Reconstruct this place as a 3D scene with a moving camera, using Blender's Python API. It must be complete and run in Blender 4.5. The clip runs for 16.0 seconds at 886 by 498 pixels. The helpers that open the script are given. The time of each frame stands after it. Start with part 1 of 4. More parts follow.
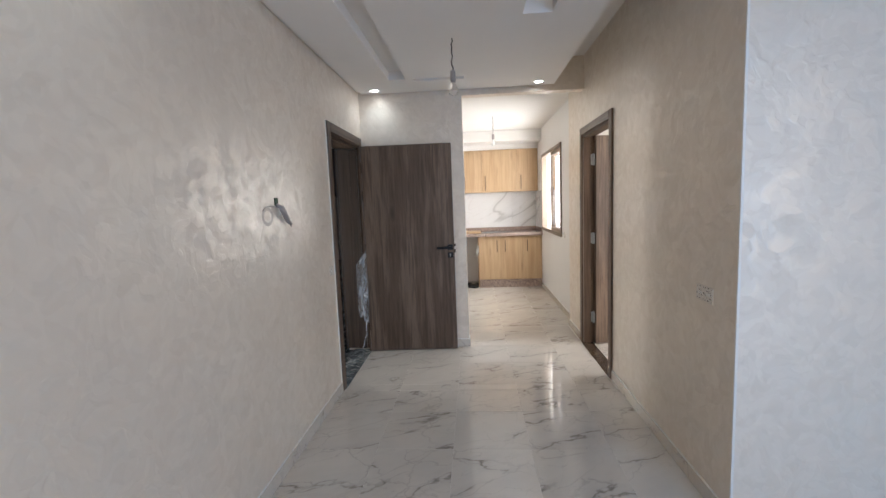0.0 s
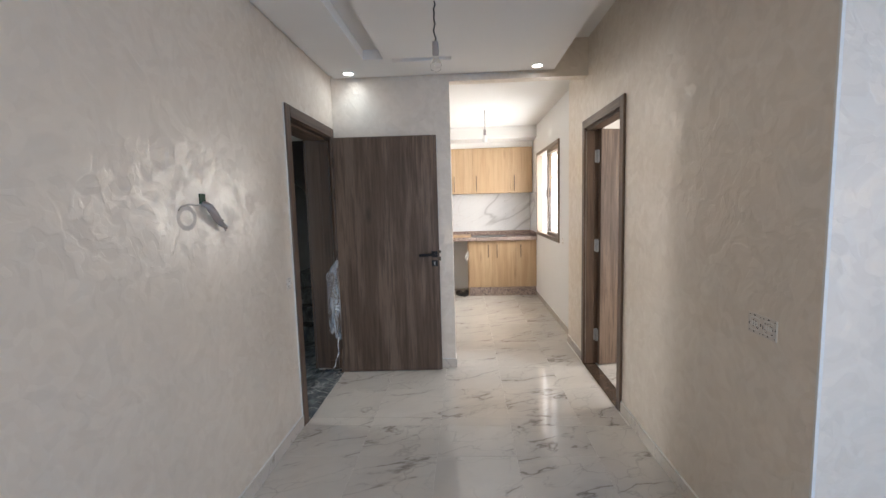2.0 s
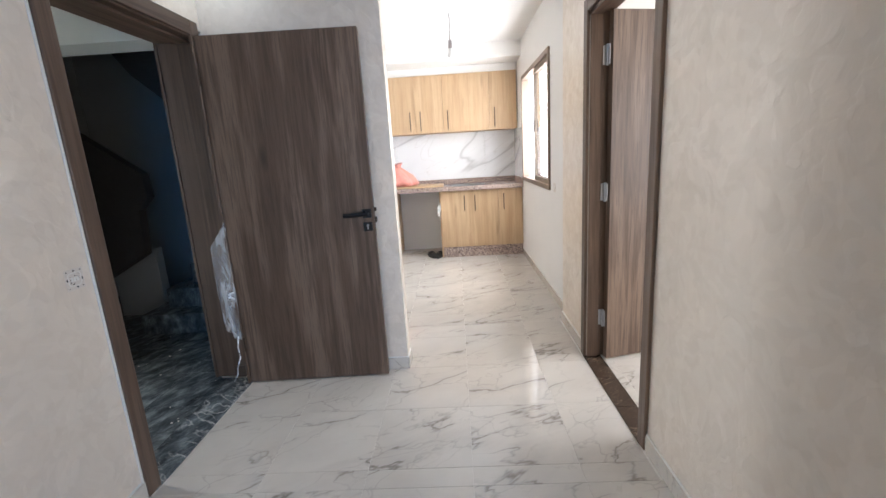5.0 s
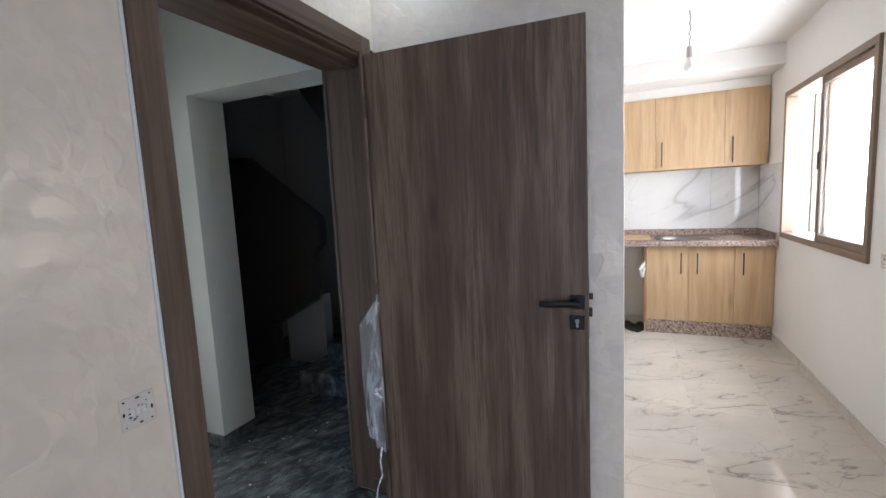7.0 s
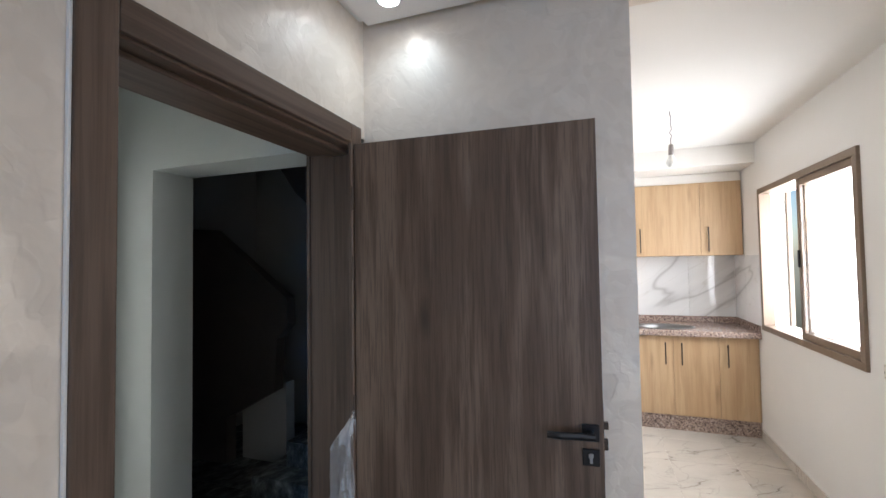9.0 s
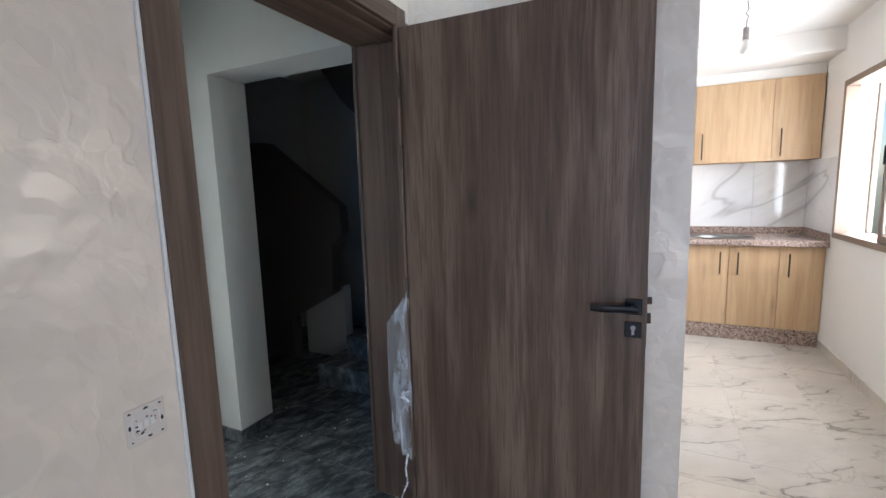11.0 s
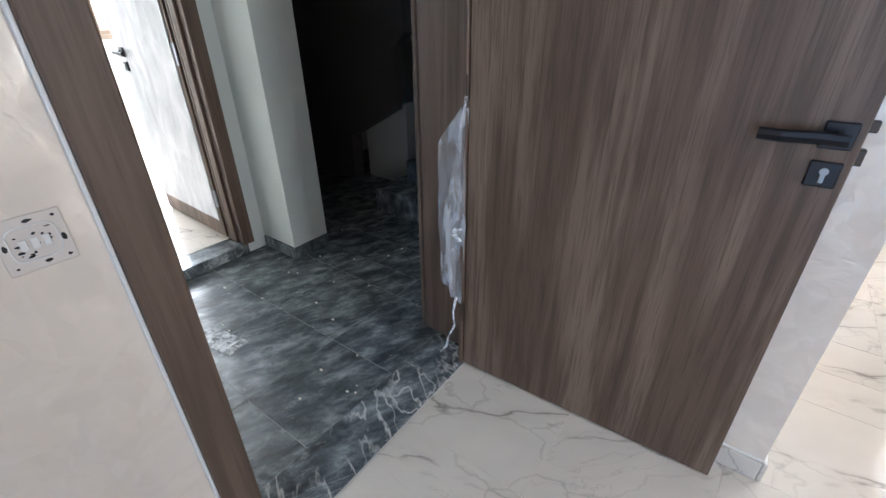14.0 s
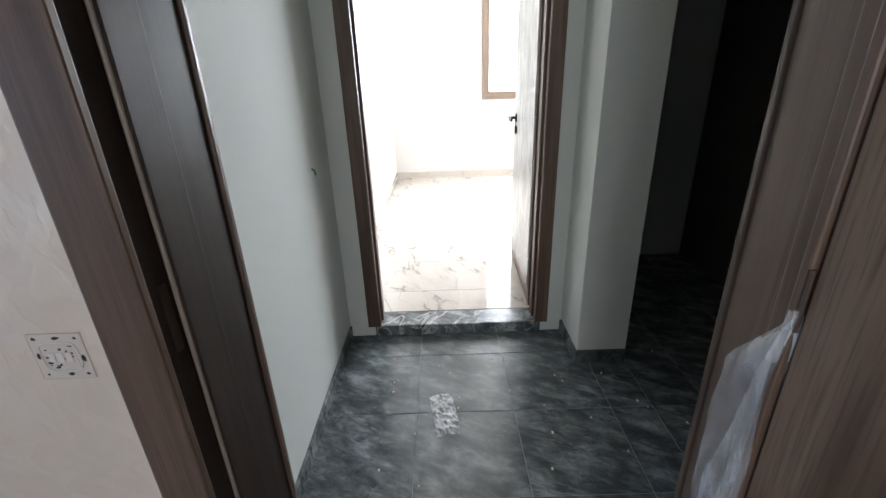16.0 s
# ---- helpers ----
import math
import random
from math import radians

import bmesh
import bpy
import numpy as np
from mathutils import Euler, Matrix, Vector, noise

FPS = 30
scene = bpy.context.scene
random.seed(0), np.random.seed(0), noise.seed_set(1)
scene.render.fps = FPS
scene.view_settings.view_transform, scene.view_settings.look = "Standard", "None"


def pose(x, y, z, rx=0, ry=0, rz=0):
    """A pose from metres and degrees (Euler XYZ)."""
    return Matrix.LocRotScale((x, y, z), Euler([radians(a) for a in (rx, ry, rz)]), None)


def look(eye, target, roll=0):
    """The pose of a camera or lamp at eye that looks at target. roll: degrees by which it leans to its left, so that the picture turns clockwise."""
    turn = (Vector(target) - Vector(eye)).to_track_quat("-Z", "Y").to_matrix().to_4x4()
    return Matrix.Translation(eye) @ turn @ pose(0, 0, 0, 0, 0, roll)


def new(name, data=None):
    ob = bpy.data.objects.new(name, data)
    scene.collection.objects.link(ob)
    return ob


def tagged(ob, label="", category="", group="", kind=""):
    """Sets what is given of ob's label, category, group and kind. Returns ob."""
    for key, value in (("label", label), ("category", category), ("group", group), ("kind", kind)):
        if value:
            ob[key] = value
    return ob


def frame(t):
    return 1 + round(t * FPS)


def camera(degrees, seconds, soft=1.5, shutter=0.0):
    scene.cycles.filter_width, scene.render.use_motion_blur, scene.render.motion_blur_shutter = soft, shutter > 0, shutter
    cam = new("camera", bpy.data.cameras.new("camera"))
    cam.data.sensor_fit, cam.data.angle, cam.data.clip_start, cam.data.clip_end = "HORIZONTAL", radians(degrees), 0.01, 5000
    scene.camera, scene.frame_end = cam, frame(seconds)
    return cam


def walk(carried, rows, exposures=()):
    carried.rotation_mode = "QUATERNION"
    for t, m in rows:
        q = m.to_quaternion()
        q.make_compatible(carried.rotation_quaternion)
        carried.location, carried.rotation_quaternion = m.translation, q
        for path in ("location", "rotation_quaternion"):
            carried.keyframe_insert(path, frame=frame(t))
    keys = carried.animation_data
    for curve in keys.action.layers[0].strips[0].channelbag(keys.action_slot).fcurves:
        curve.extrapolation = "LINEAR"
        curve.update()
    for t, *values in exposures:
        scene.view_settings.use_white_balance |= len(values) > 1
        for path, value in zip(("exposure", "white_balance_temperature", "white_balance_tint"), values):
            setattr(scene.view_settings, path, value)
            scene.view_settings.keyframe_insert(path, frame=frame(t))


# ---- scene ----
cam = camera(91.4, 16.0)
PATH = [
    (0, (0.004, -0.078, 1.447), (-0.14, 1.906, 1.234), -2.2),
    (0.5, (-0.041, 0.017, 1.452), (-0.115, 2.006, 1.258), -0.1),
    (1, (-0.087, 0.164, 1.466), (-0.09, 2.154, 1.264), 0.1),
    (1.5, (-0.048, 0.307, 1.432), (-0.071, 2.297, 1.229), -0.6),
    (2, (0.037, 0.448, 1.435), (-0.068, 2.435, 1.23), -1.6),
    (2.5, (0.06, 0.587, 1.411), (-0.063, 2.568, 1.17), -2.3),
    (3, (0.063, 0.818, 1.42), (0.013, 2.798, 1.144), -1.3),
    (3.2, (0.095, 0.901, 1.417), (0.054, 2.88, 1.128), -1.8),
    (5.3, (0.312, 1.739, 1.32), (0.208, 3.683, 0.864), -4.3),
    (5.5, (0.321, 1.820, 1.353), (0.021, 3.743, 0.892), -4.7),
    (6, (0.245, 2.033, 1.372), (-0.265, 3.919, 0.947), -2.2),
    (6.5, (0.069, 2.218, 1.434), (-0.614, 4.073, 1.128), -0.5),
    (7, (-0.046, 2.48, 1.41), (-0.846, 4.299, 1.182), -2.8),
    (7.5, (-0.134, 2.672, 1.533), (-0.892, 4.523, 1.518), -2.8),
    (8, (-0.182, 2.672, 1.623), (-0.811, 4.567, 1.737), -1.7),
    (8.5, (-0.196, 2.652, 1.59), (-0.831, 4.546, 1.693), -1.2),
    (10.8, (-0.192, 2.593, 1.424), (-1.041, 4.391, 1.204), -1.6),
    (11, (-0.185, 2.587, 1.403), (-1.048, 4.373, 1.14), -1.7),
    (11.5, (-0.171, 2.577, 1.366), (-1.047, 4.338, 1.002), -2.1),
    (12, (-0.168, 2.578, 1.331), (-1.045, 4.309, 0.846), -2.2),
    (12.5, (-0.149, 2.597, 1.29), (-1.037, 4.257, 0.612), -1.6),
    (13, (-0.136, 2.669, 1.253), (-1.034, 4.26, 0.438), -1.1),
    (13.5, (-0.224, 2.81, 1.224), (-1.171, 4.31, 0.301), 0.5),
    (14, (-0.345, 2.963, 1.232), (-1.385, 4.37, 0.263), -0.4),
    (14.5, (-0.381, 3.147, 1.230), (-1.754, 4.209, 0.238), -1.1),
    (15, (-0.434, 3.328, 1.250), (-2.033, 3.999, 0.255), -0.3),
    (15.5, (-0.511, 3.450, 1.280), (-2.256, 3.823, 0.374), -0.2),
    (16, (-0.566, 3.580, 1.318), (-2.416, 3.572, 0.558), -2.0),
]
EXPOSURES = [(0.0, 0.0, 6500, 10), (1.5, 0.05, 6500, 10), (3.0, 0.1, 6500, 10), (4.5, 0.3, 6250, 10), (5.5, 0.35, 6000, 10), (6.5, 0.15, 6000, 10), (8.5, 0.05, 6250, 10),
             (11.0, 0.25, 6000, 10), (12.5, 0.25, 6000, 10), (14.0, 0.6, 6000, 10), (14.5, 0.68, 6150, 10), (15.0, 0.3, 6050, 10), (16.0, 0.05, 6250, 10)]
walk(cam, [(t, look(eye, target, roll)) for t, eye, target, roll in PATH], EXPOSURES)

# ---- world, lamps, exposure ----
world = bpy.data.worlds.new("sky")
scene.world = world
world.use_nodes = True
_nt = world.node_tree
_sky = _nt.nodes.new("ShaderNodeTexSky")
_sky.sky_type, _sky.sun_disc = "NISHITA", False
_sky.sun_elevation, _sky.sun_rotation = radians(55), radians(200)
_nt.links.new(_sky.outputs[0], _nt.nodes["Background"].inputs[0])
_nt.nodes["Background"].inputs[1].default_value = 0.12

sun = new("sun", bpy.data.lights.new("sun", "SUN"))
sun.data.energy, sun.data.angle, sun.data.color = 3.0, radians(0.5), (1, 0.95, 0.88)
sun.matrix_world = look((0, 0, 0), (-math.sin(radians(200)) * math.cos(radians(55)), -math.cos(radians(200)) * math.cos(radians(55)), -math.sin(radians(55))))


def window_light(name, at, towards, w, h, watts, colour):
    lamp = new(name, bpy.data.lights.new(name, "AREA"))
    lamp.data.shape, lamp.data.size, lamp.data.size_y = "RECTANGLE", w, h
    lamp.data.energy, lamp.data.color = watts, colour
    lamp.matrix_world = look(at, towards)
    return lamp


# daylight in the openings: kitchen, salon behind the walk, side room, bright room
window_light("kitchen_daylight", (1.326, 6.22, 1.55), (0, 6.22, 1.55), 1.4, 1.1, 66, (0.97, 0.985, 1.0))
window_light("salon_daylight", (0.45, -2.18, 1.25), (0.45, 0, 1.25), 1.8, 2.1, 22, (1.0, 0.85, 0.68))
window_light("salon_sky_daylight", (2.06, -2.18, 1.30), (2.06, 0, 1.10), 1.0, 2.0, 60, (0.04, 0.41, 1.0))
# added warm fill that keeps the west wall beige; no known window here
window_light("salon_side_daylight", (2.68, -0.90, 1.30), (0, -0.90, 1.20), 1.6, 2.0, 21, (1.0, 0.81, 0.61))
window_light("side_room_daylight", (4.18, 3.2, 1.45), (0, 3.2, 1.45), 2.3, 1.8, 118, (0.97, 0.98, 1.0))
window_light("bright_room_daylight", (-6.36, 4.88, 1.6), (0, 4.88, 1.6), 1.45, 1.15, 245, (0.92, 0.96, 1.0))


def ceiling_spot_light(x, y, z, watts):
    lamp = new("spot_light", bpy.data.lights.new("spot_light", "SPOT"))
    lamp.data.energy, lamp.data.spot_size, lamp.data.spot_blend = watts, radians(150), 1.0
    lamp.data.shadow_soft_size, lamp.data.color = 0.03, (0.70, 0.87, 1.0)
    lamp.matrix_world = look((x, y, z), (x, y, 0))


ceiling_spot_light(-0.872, 4.0, 2.485, 4.2)
ceiling_spot_light(0.63, 4.0, 2.485, 4.2)
ceiling_spot_light(-4.85, 3.26, 2.585, 5.5)
# unseen pair added over the start of the walk to brighten the hall
ceiling_spot_light(-0.86, 0.9, 2.485, 4.2)
ceiling_spot_light(0.63, 0.9, 2.485, 4.2)

# ---- materials ----


class Mat:
    """A node material with a few short ways to wire it."""

    def __init__(self, name, rough=0.5, metal=0.0, spec=0.5, coat=0.0):
        self.m = bpy.data.materials.new(name)
        self.m.use_nodes = True
        self.t = self.m.node_tree
        self.b = self.t.nodes["Principled BSDF"]
        self.b.inputs["Roughness"].default_value = rough
        self.b.inputs["Metallic"].default_value = metal
        self.b.inputs["Specular IOR Level"].default_value = spec
        self.b.inputs["Coat Weight"].default_value = coat
        self.b.inputs["Coat Roughness"].default_value = 0.08
        self.v = None

    def n(self, kind, **kw):
        node = self.t.nodes.new("ShaderNode" + kind)
        for k, val in kw.items():
            node.inputs[k].default_value = val
        return node

    def link(self, a, b):
        self.t.links.new(a, b)

    def coords(self, scale=(1, 1, 1), random_shift=0.0, rot=(0, 0, 0)):
        tc = self.n("TexCoord")
        src = tc.outputs["Object"]
        if random_shift:
            info = self.n("ObjectInfo")
            mul = self.n("VectorMath")
            mul.operation = "MULTIPLY"
            mul.inputs[1].default_value = (random_shift, random_shift * 1.7, random_shift * 0.6)
            self.link(info.outputs["Random"], mul.inputs[0])
            add = self.n("VectorMath")
            add.operation = "ADD"
            self.link(src, add.inputs[0])
            self.link(mul.outputs[0], add.inputs[1])
            src = add.outputs[0]
        if any(rot):
            turn = self.n("Mapping")
            turn.inputs["Rotation"].default_value = rot
            self.link(src, turn.inputs[0])
            src = turn.outputs[0]
        mp = self.n("Mapping")
        mp.inputs["Scale"].default_value = scale
        self.link(src, mp.inputs[0])
        return mp.outputs[0]

    def noise(self, vec, scale, detail=4, rough=0.55, distort=0.0):
        node = self.n("TexNoise", Scale=scale, Detail=detail, Roughness=rough, Distortion=distort)
        self.link(vec, node.inputs["Vector"])
        return node.outputs["Fac"]

    def ramp(self, fac, *stops):
        node = self.n("ValToRGB")
        el = node.color_ramp.elements
        while len(el) < len(stops):
            el.new(0.5)
        for e, (p, c) in zip(el, stops):
            e.position = p
            e.color = (*c, 1) if isinstance(c, tuple) else (c, c, c, 1)
        self.link(fac, node.inputs[0])
        return node.outputs[0]

    def mix(self, fac, a, b, kind="MIX"):
        node = self.n("Mix")
        node.data_type, node.blend_type = "RGBA", kind
        for sock, val in ((0, fac), (6, a), (7, b)):
            if isinstance(val, (int, float)):
                node.inputs[sock].default_value = val if sock == 0 else (val, val, val, 1)
            elif isinstance(val, tuple):
                node.inputs[sock].default_value = (*val, 1)
            else:
                self.link(val, node.inputs[sock])
        return node.outputs[2]

    def math(self, op, a, b=0.0, c=0.0):
        node = self.n("Math")
        node.operation = op
        for i, val in enumerate((a, b, c)):
            if isinstance(val, (int, float)):
                node.inputs[i].default_value = val
            else:
                self.link(val, node.inputs[i])
        return node.outputs[0]

    def colour(self, c):
        if isinstance(c, tuple):
            self.b.inputs["Base Color"].default_value = (*c, 1)
        else:
            self.link(c, self.b.inputs["Base Color"])
        return self

    def rough(self, fac, lo, hi):
        mr = self.n("MapRange")
        mr.inputs["To Min"].default_value, mr.inputs["To Max"].default_value = lo, hi
        self.link(fac, mr.inputs[0])
        self.link(mr.outputs[0], self.b.inputs["Roughness"])
        return self

    def bump(self, height, strength, dist):
        bp = self.n("Bump")
        bp.inputs["Strength"].default_value, bp.inputs["Distance"].default_value = strength, dist
        self.link(height, bp.inputs["Height"])
        self.link(bp.outputs[0], self.b.inputs["Normal"])
        return self

    def vein(self, vec, scale, width, distort, detail=3):
        """Thin dark lines where a warped noise crosses its middle."""
        f = self.noise(vec, scale, detail, 0.5, distort)
        d = self.math("ABSOLUTE", self.math("SUBTRACT", f, 0.5))
        return self.ramp(d, (0.0, 1.0), (width * 0.35, 0.55), (width, 0.0))


def stucco(name, a, b):
    """Pearly trowelled decorative paint: soft overlapping strokes a hand wide, glossier where the trowel pressed."""
    s = Mat(name, 0.45, spec=0.7)
    v = s.coords()
    big = s.noise(v, 1.3, 3, 0.5)
    bend = s.n("TexNoise", Scale=4.0, Detail=2.0)
    s.link(v, bend.inputs["Vector"])
    add = s.n("VectorMath")
    add.operation = "MULTIPLY_ADD"
    s.link(bend.outputs["Color"], add.inputs[0])
    add.inputs[1].default_value = (0.22, 0.22, 0.22)
    s.link(v, add.inputs[2])
    w = add.outputs[0]
    sweep = s.noise(w, 6.0, 4, 0.55, 0.2)
    fine = s.noise(v, 120, 3, 0.6)

    def dabs(scale, smooth):
        """Trowel dabs: each has a tone of its own and runs softly into its neighbours."""
        cell = s.n("TexVoronoi", Scale=scale)
        cell.feature = "SMOOTH_F1"
        cell.inputs["Smoothness"].default_value = smooth
        s.link(w, cell.inputs["Vector"])
        tone = s.n("SeparateColor")
        s.link(cell.outputs["Color"], tone.inputs[0])
        return tone.outputs[0]

    dab, flake = dabs(16.0, 0.28), dabs(33.0, 0.24)
    blend = s.math("ADD", s.math("MULTIPLY", dab, 0.34), s.math("ADD", s.math("MULTIPLY", flake, 0.28), s.math("MULTIPLY", sweep, 0.38)))
    patch = s.ramp(blend, (0.18, 0.0), (0.82, 1.0))
    c = s.mix(patch, a, b)
    c = s.mix(s.ramp(big, (0.35, 0.0), (0.7, 0.35)), c, a)
    s.colour(c)
    s.rough(patch, 0.54, 0.29)
    s.link(s.math("MULTIPLY", patch, 0.26), s.b.inputs["Metallic"])
    h = s.math("ADD", s.math("MULTIPLY", dab, 0.10), s.math("ADD", s.math("MULTIPLY", flake, 0.055), s.math("ADD", s.math("MULTIPLY", sweep, 0.38), s.math("MULTIPLY", fine, 0.012))))
    s.bump(h, 0.6, 0.014)
    return s.m


def paint(name, c, rough=0.6):
    s = Mat(name, rough, spec=0.35)
    v = s.coords()
    big = s.noise(v, 1.1, 4, 0.55)
    fine = s.noise(v, 90, 3, 0.6)
    s.colour(s.mix(s.ramp(big, (0.3, 0.0), (0.75, 1.0)), c, tuple(x * 0.94 for x in c)))
    s.bump(s.math("ADD", s.math("MULTIPLY", big, 0.5), s.math("MULTIPLY", fine, 0.2)), 0.12, 0.008)
    return s.m


def timber(name, dark, mid, light, grain, rough=0.5, shift=0.0, knots=0.5, lying=False, contrast=1.0):
    """Wood-grain laminate, grain along z, or along y where it lies."""
    s = Mat(name, rough, spec=0.4)

    def along(a, b):
        return s.coords((a, b, a) if lying else (a, a, b), shift)

    v = along(grain, 0.8)
    broad = s.noise(along(grain * 2.2, 0.22), 0.9, 3, 0.5, 0.3)
    lines = s.noise(along(grain * 4.2, 1.0), 1.6, 6, 0.62, 0.3)
    pores = s.noise(along(grain * 30, 4), 1.0, 3, 0.6)
    c = s.mix(s.ramp(broad, (0.32, 0.0), (0.68, 1.0)), mid, light)
    c = s.mix(s.ramp(lines, (0.36, 0.75 * contrast), (0.56, 0.0)), c, dark)
    c = s.mix(s.ramp(pores, (0.30, 0.3 * contrast), (0.44, 0.0)), c, tuple(x * 0.75 for x in dark))
    kv = s.n("TexVoronoi", Scale=1.9)
    s.link(along(grain * 1.0, 0.75), kv.inputs["Vector"])
    c = s.mix(s.math("MULTIPLY", s.ramp(kv.outputs["Distance"], (0.03, 1.0), (0.16, 0.0)), knots), c, tuple(x * 0.6 for x in dark))
    s.colour(c)
    s.rough(lines, rough + 0.08, rough - 0.06)
    s.bump(s.math("ADD", s.math("MULTIPLY", lines, 0.5), pores), 0.14, 0.002)
    return s.m


def walnut_leaf(name, dark, mid, light, rough=0.44):
    """Brown walnut laminate of upright staves: fine pores, darker heartwood streaks, arched figure and small knots."""
    s = Mat(name, rough, spec=0.4)
    stave = s.noise(s.coords((1, 1, 0.10)), 11.0, 2, 0.5)
    tone = s.noise(s.coords((1, 1, 0.55)), 2.6, 3, 0.5)
    streak = s.noise(s.coords((1, 1, 0.055)), 44.0, 5, 0.6, 0.25)
    pores = s.noise(s.coords((1, 1, 0.03)), 210.0, 3, 0.6)
    wave = s.n("TexWave", Scale=9.0, Distortion=5.5, Detail=2.5)
    wave.inputs["Detail Scale"].default_value = 1.2
    s.link(s.coords((1, 1, 0.14)), wave.inputs["Vector"])
    arch = s.math("MULTIPLY", s.ramp(wave.outputs["Fac"], (0.0, 1.0), (0.30, 0.0)), s.ramp(s.noise(s.coords((1, 1, 0.2)), 6.0, 2), (0.50, 0.0), (0.62, 0.55)))
    c = s.mix(s.ramp(stave, (0.42, 0.0), (0.58, 1.0)), mid, light)
    c = s.mix(s.ramp(tone, (0.40, 0.0), (0.75, 0.5)), c, mid)
    c = s.mix(s.ramp(streak, (0.36, 0.6), (0.52, 0.0)), c, dark)
    c = s.mix(arch, c, dark)
    c = s.mix(s.ramp(pores, (0.36, 0.40), (0.48, 0.0)), c, tuple(x * 0.7 for x in dark))
    cell = s.n("TexVoronoi", Scale=6.5)
    s.link(s.coords((1, 1, 0.34)), cell.inputs["Vector"])
    pick = s.n("SeparateColor")
    s.link(cell.outputs["Color"], pick.inputs[0])
    knot = s.math("MULTIPLY", s.ramp(cell.outputs["Distance"], (0.05, 0.85), (0.22, 0.0)), s.ramp(pick.outputs[0], (0.72, 0.0), (0.80, 1.0)))
    c = s.mix(knot, c, tuple(x * 0.75 for x in dark))
    s.colour(c)
    s.rough(streak, rough + 0.08, rough - 0.06)
    s.bump(s.math("ADD", s.math("MULTIPLY", streak, 0.4), pores), 0.14, 0.0016)
    return s.m


def marble_tile(name, base, cloud, vein, shift=23.0, gloss=0.06, s1=1.35):
    s = Mat(name, gloss, spec=0.5)
    v = s.coords((0.9, 1.45, 1.0), shift, (0, 0, radians(-28)))
    bend = s.n("TexNoise", Scale=3.2, Detail=4.0)
    s.link(v, bend.inputs["Vector"])
    shifted = s.n("VectorMath")
    shifted.operation = "MULTIPLY_ADD"
    s.link(bend.outputs["Color"], shifted.inputs[0])
    shifted.inputs[1].default_value = (0.42, 0.42, 0.42)
    s.link(v, shifted.inputs[2])
    net = s.n("TexVoronoi", Scale=s1 * 1.6)
    net.feature = "DISTANCE_TO_EDGE"
    s.link(shifted.outputs[0], net.inputs["Vector"])
    m1 = s.ramp(net.outputs["Distance"], (0.0, 1.0), (0.006, 0.55), (0.017, 0.0))
    # long diagonal veins with a smoky edge, and thin branches off them
    run = s.coords((0.55, 1.55, 1.0), shift, (0, 0, radians(-24)))
    f = s.noise(run, s1 * 1.35, 6, 0.5, 0.3)
    d = s.math("ABSOLUTE", s.math("SUBTRACT", f, 0.5))
    m3 = s.ramp(d, (0.0, 1.0), (0.004, 0.6), (0.010, 0.0))
    halo = s.ramp(d, (0.0, 1.0), (0.06, 0.0))
    m2 = s.vein(v, s1 * 1.7, 0.007, 1.0, 5)
    gate = s.ramp(s.noise(v, 2.2, 2), (0.36, 0.05), (0.58, 1.0))
    gate_2 = s.ramp(s.noise(v, 4.1, 3), (0.42, 0.0), (0.58, 1.0))
    c = s.mix(s.ramp(s.noise(v, 3.0, 5), (0.38, 0.0), (0.78, 0.40)), base, cloud)
    c = s.mix(s.math("MULTIPLY", s.math("MULTIPLY", halo, gate_2), 0.42), c, cloud)
    c = s.mix(s.math("MULTIPLY", s.math("MULTIPLY", m3, gate_2), 0.72), c, vein)
    c = s.mix(s.math("MULTIPLY", s.math("MULTIPLY", m1, gate), 0.28), c, vein)
    c = s.mix(s.math("MULTIPLY", s.math("MULTIPLY", m2, gate), 0.22), c, vein)
    s.colour(c)
    s.rough(s.noise(v, 7, 3), gloss * 0.7, gloss * 1.6)
    return s.m


def dark_stone(name, veins):
    s = Mat(name, 0.2, spec=0.45)
    v = s.coords((1.0, 2.0, 1.0), 31.0, (0, 0, radians(-65)))
    a = s.noise(v, 7.0, 8, 0.70, 0.25)
    c = s.ramp(a, (0.30, (0.028, 0.032, 0.036)), (0.46, (0.080, 0.092, 0.100)), (0.55, (0.140, 0.160, 0.170)), (0.70, (0.33, 0.355, 0.37)))
    flow = s.coords((1.0, 3.2, 1.0), 31.0, (0, 0, radians(-65)))
    c = s.mix(s.math("MULTIPLY", s.vein(flow, 7.0, 0.022, 0.3, 6), s.ramp(s.noise(flow, 5.0, 2), (0.50, 0.0), (0.64, 0.6))), c, (0.36, 0.38, 0.39))
    sp = s.noise(v, 26, 3, 0.6)
    c = s.mix(s.ramp(sp, (0.66, 0.0), (0.74, 0.35)), c, (0.3, 0.31, 0.31))
    if veins:
        w = s.coords((0.7, 1.6, 1.0), 0.0, (0, 0, radians(35)))
        g = s.ramp(s.noise(w, 4, 3), (0.40, 0.0), (0.58, 1.0))
        c = s.mix(s.math("MULTIPLY", s.math("MAXIMUM", s.vein(w, 6.0, 0.028, 0.5, 7), s.vein(w, 2.6, 0.014, 0.4, 7)), g), c, (0.55, 0.54, 0.52))
        c = s.mix(s.math("MULTIPLY", s.ramp(s.noise(w, 9, 7, 0.7), (0.60, 0.0), (0.70, 0.7)), g), c, (0.45, 0.45, 0.44))
    s.colour(c)
    s.rough(a, 0.10, 0.26)
    s.bump(a, 0.12, 0.004)
    return s.m


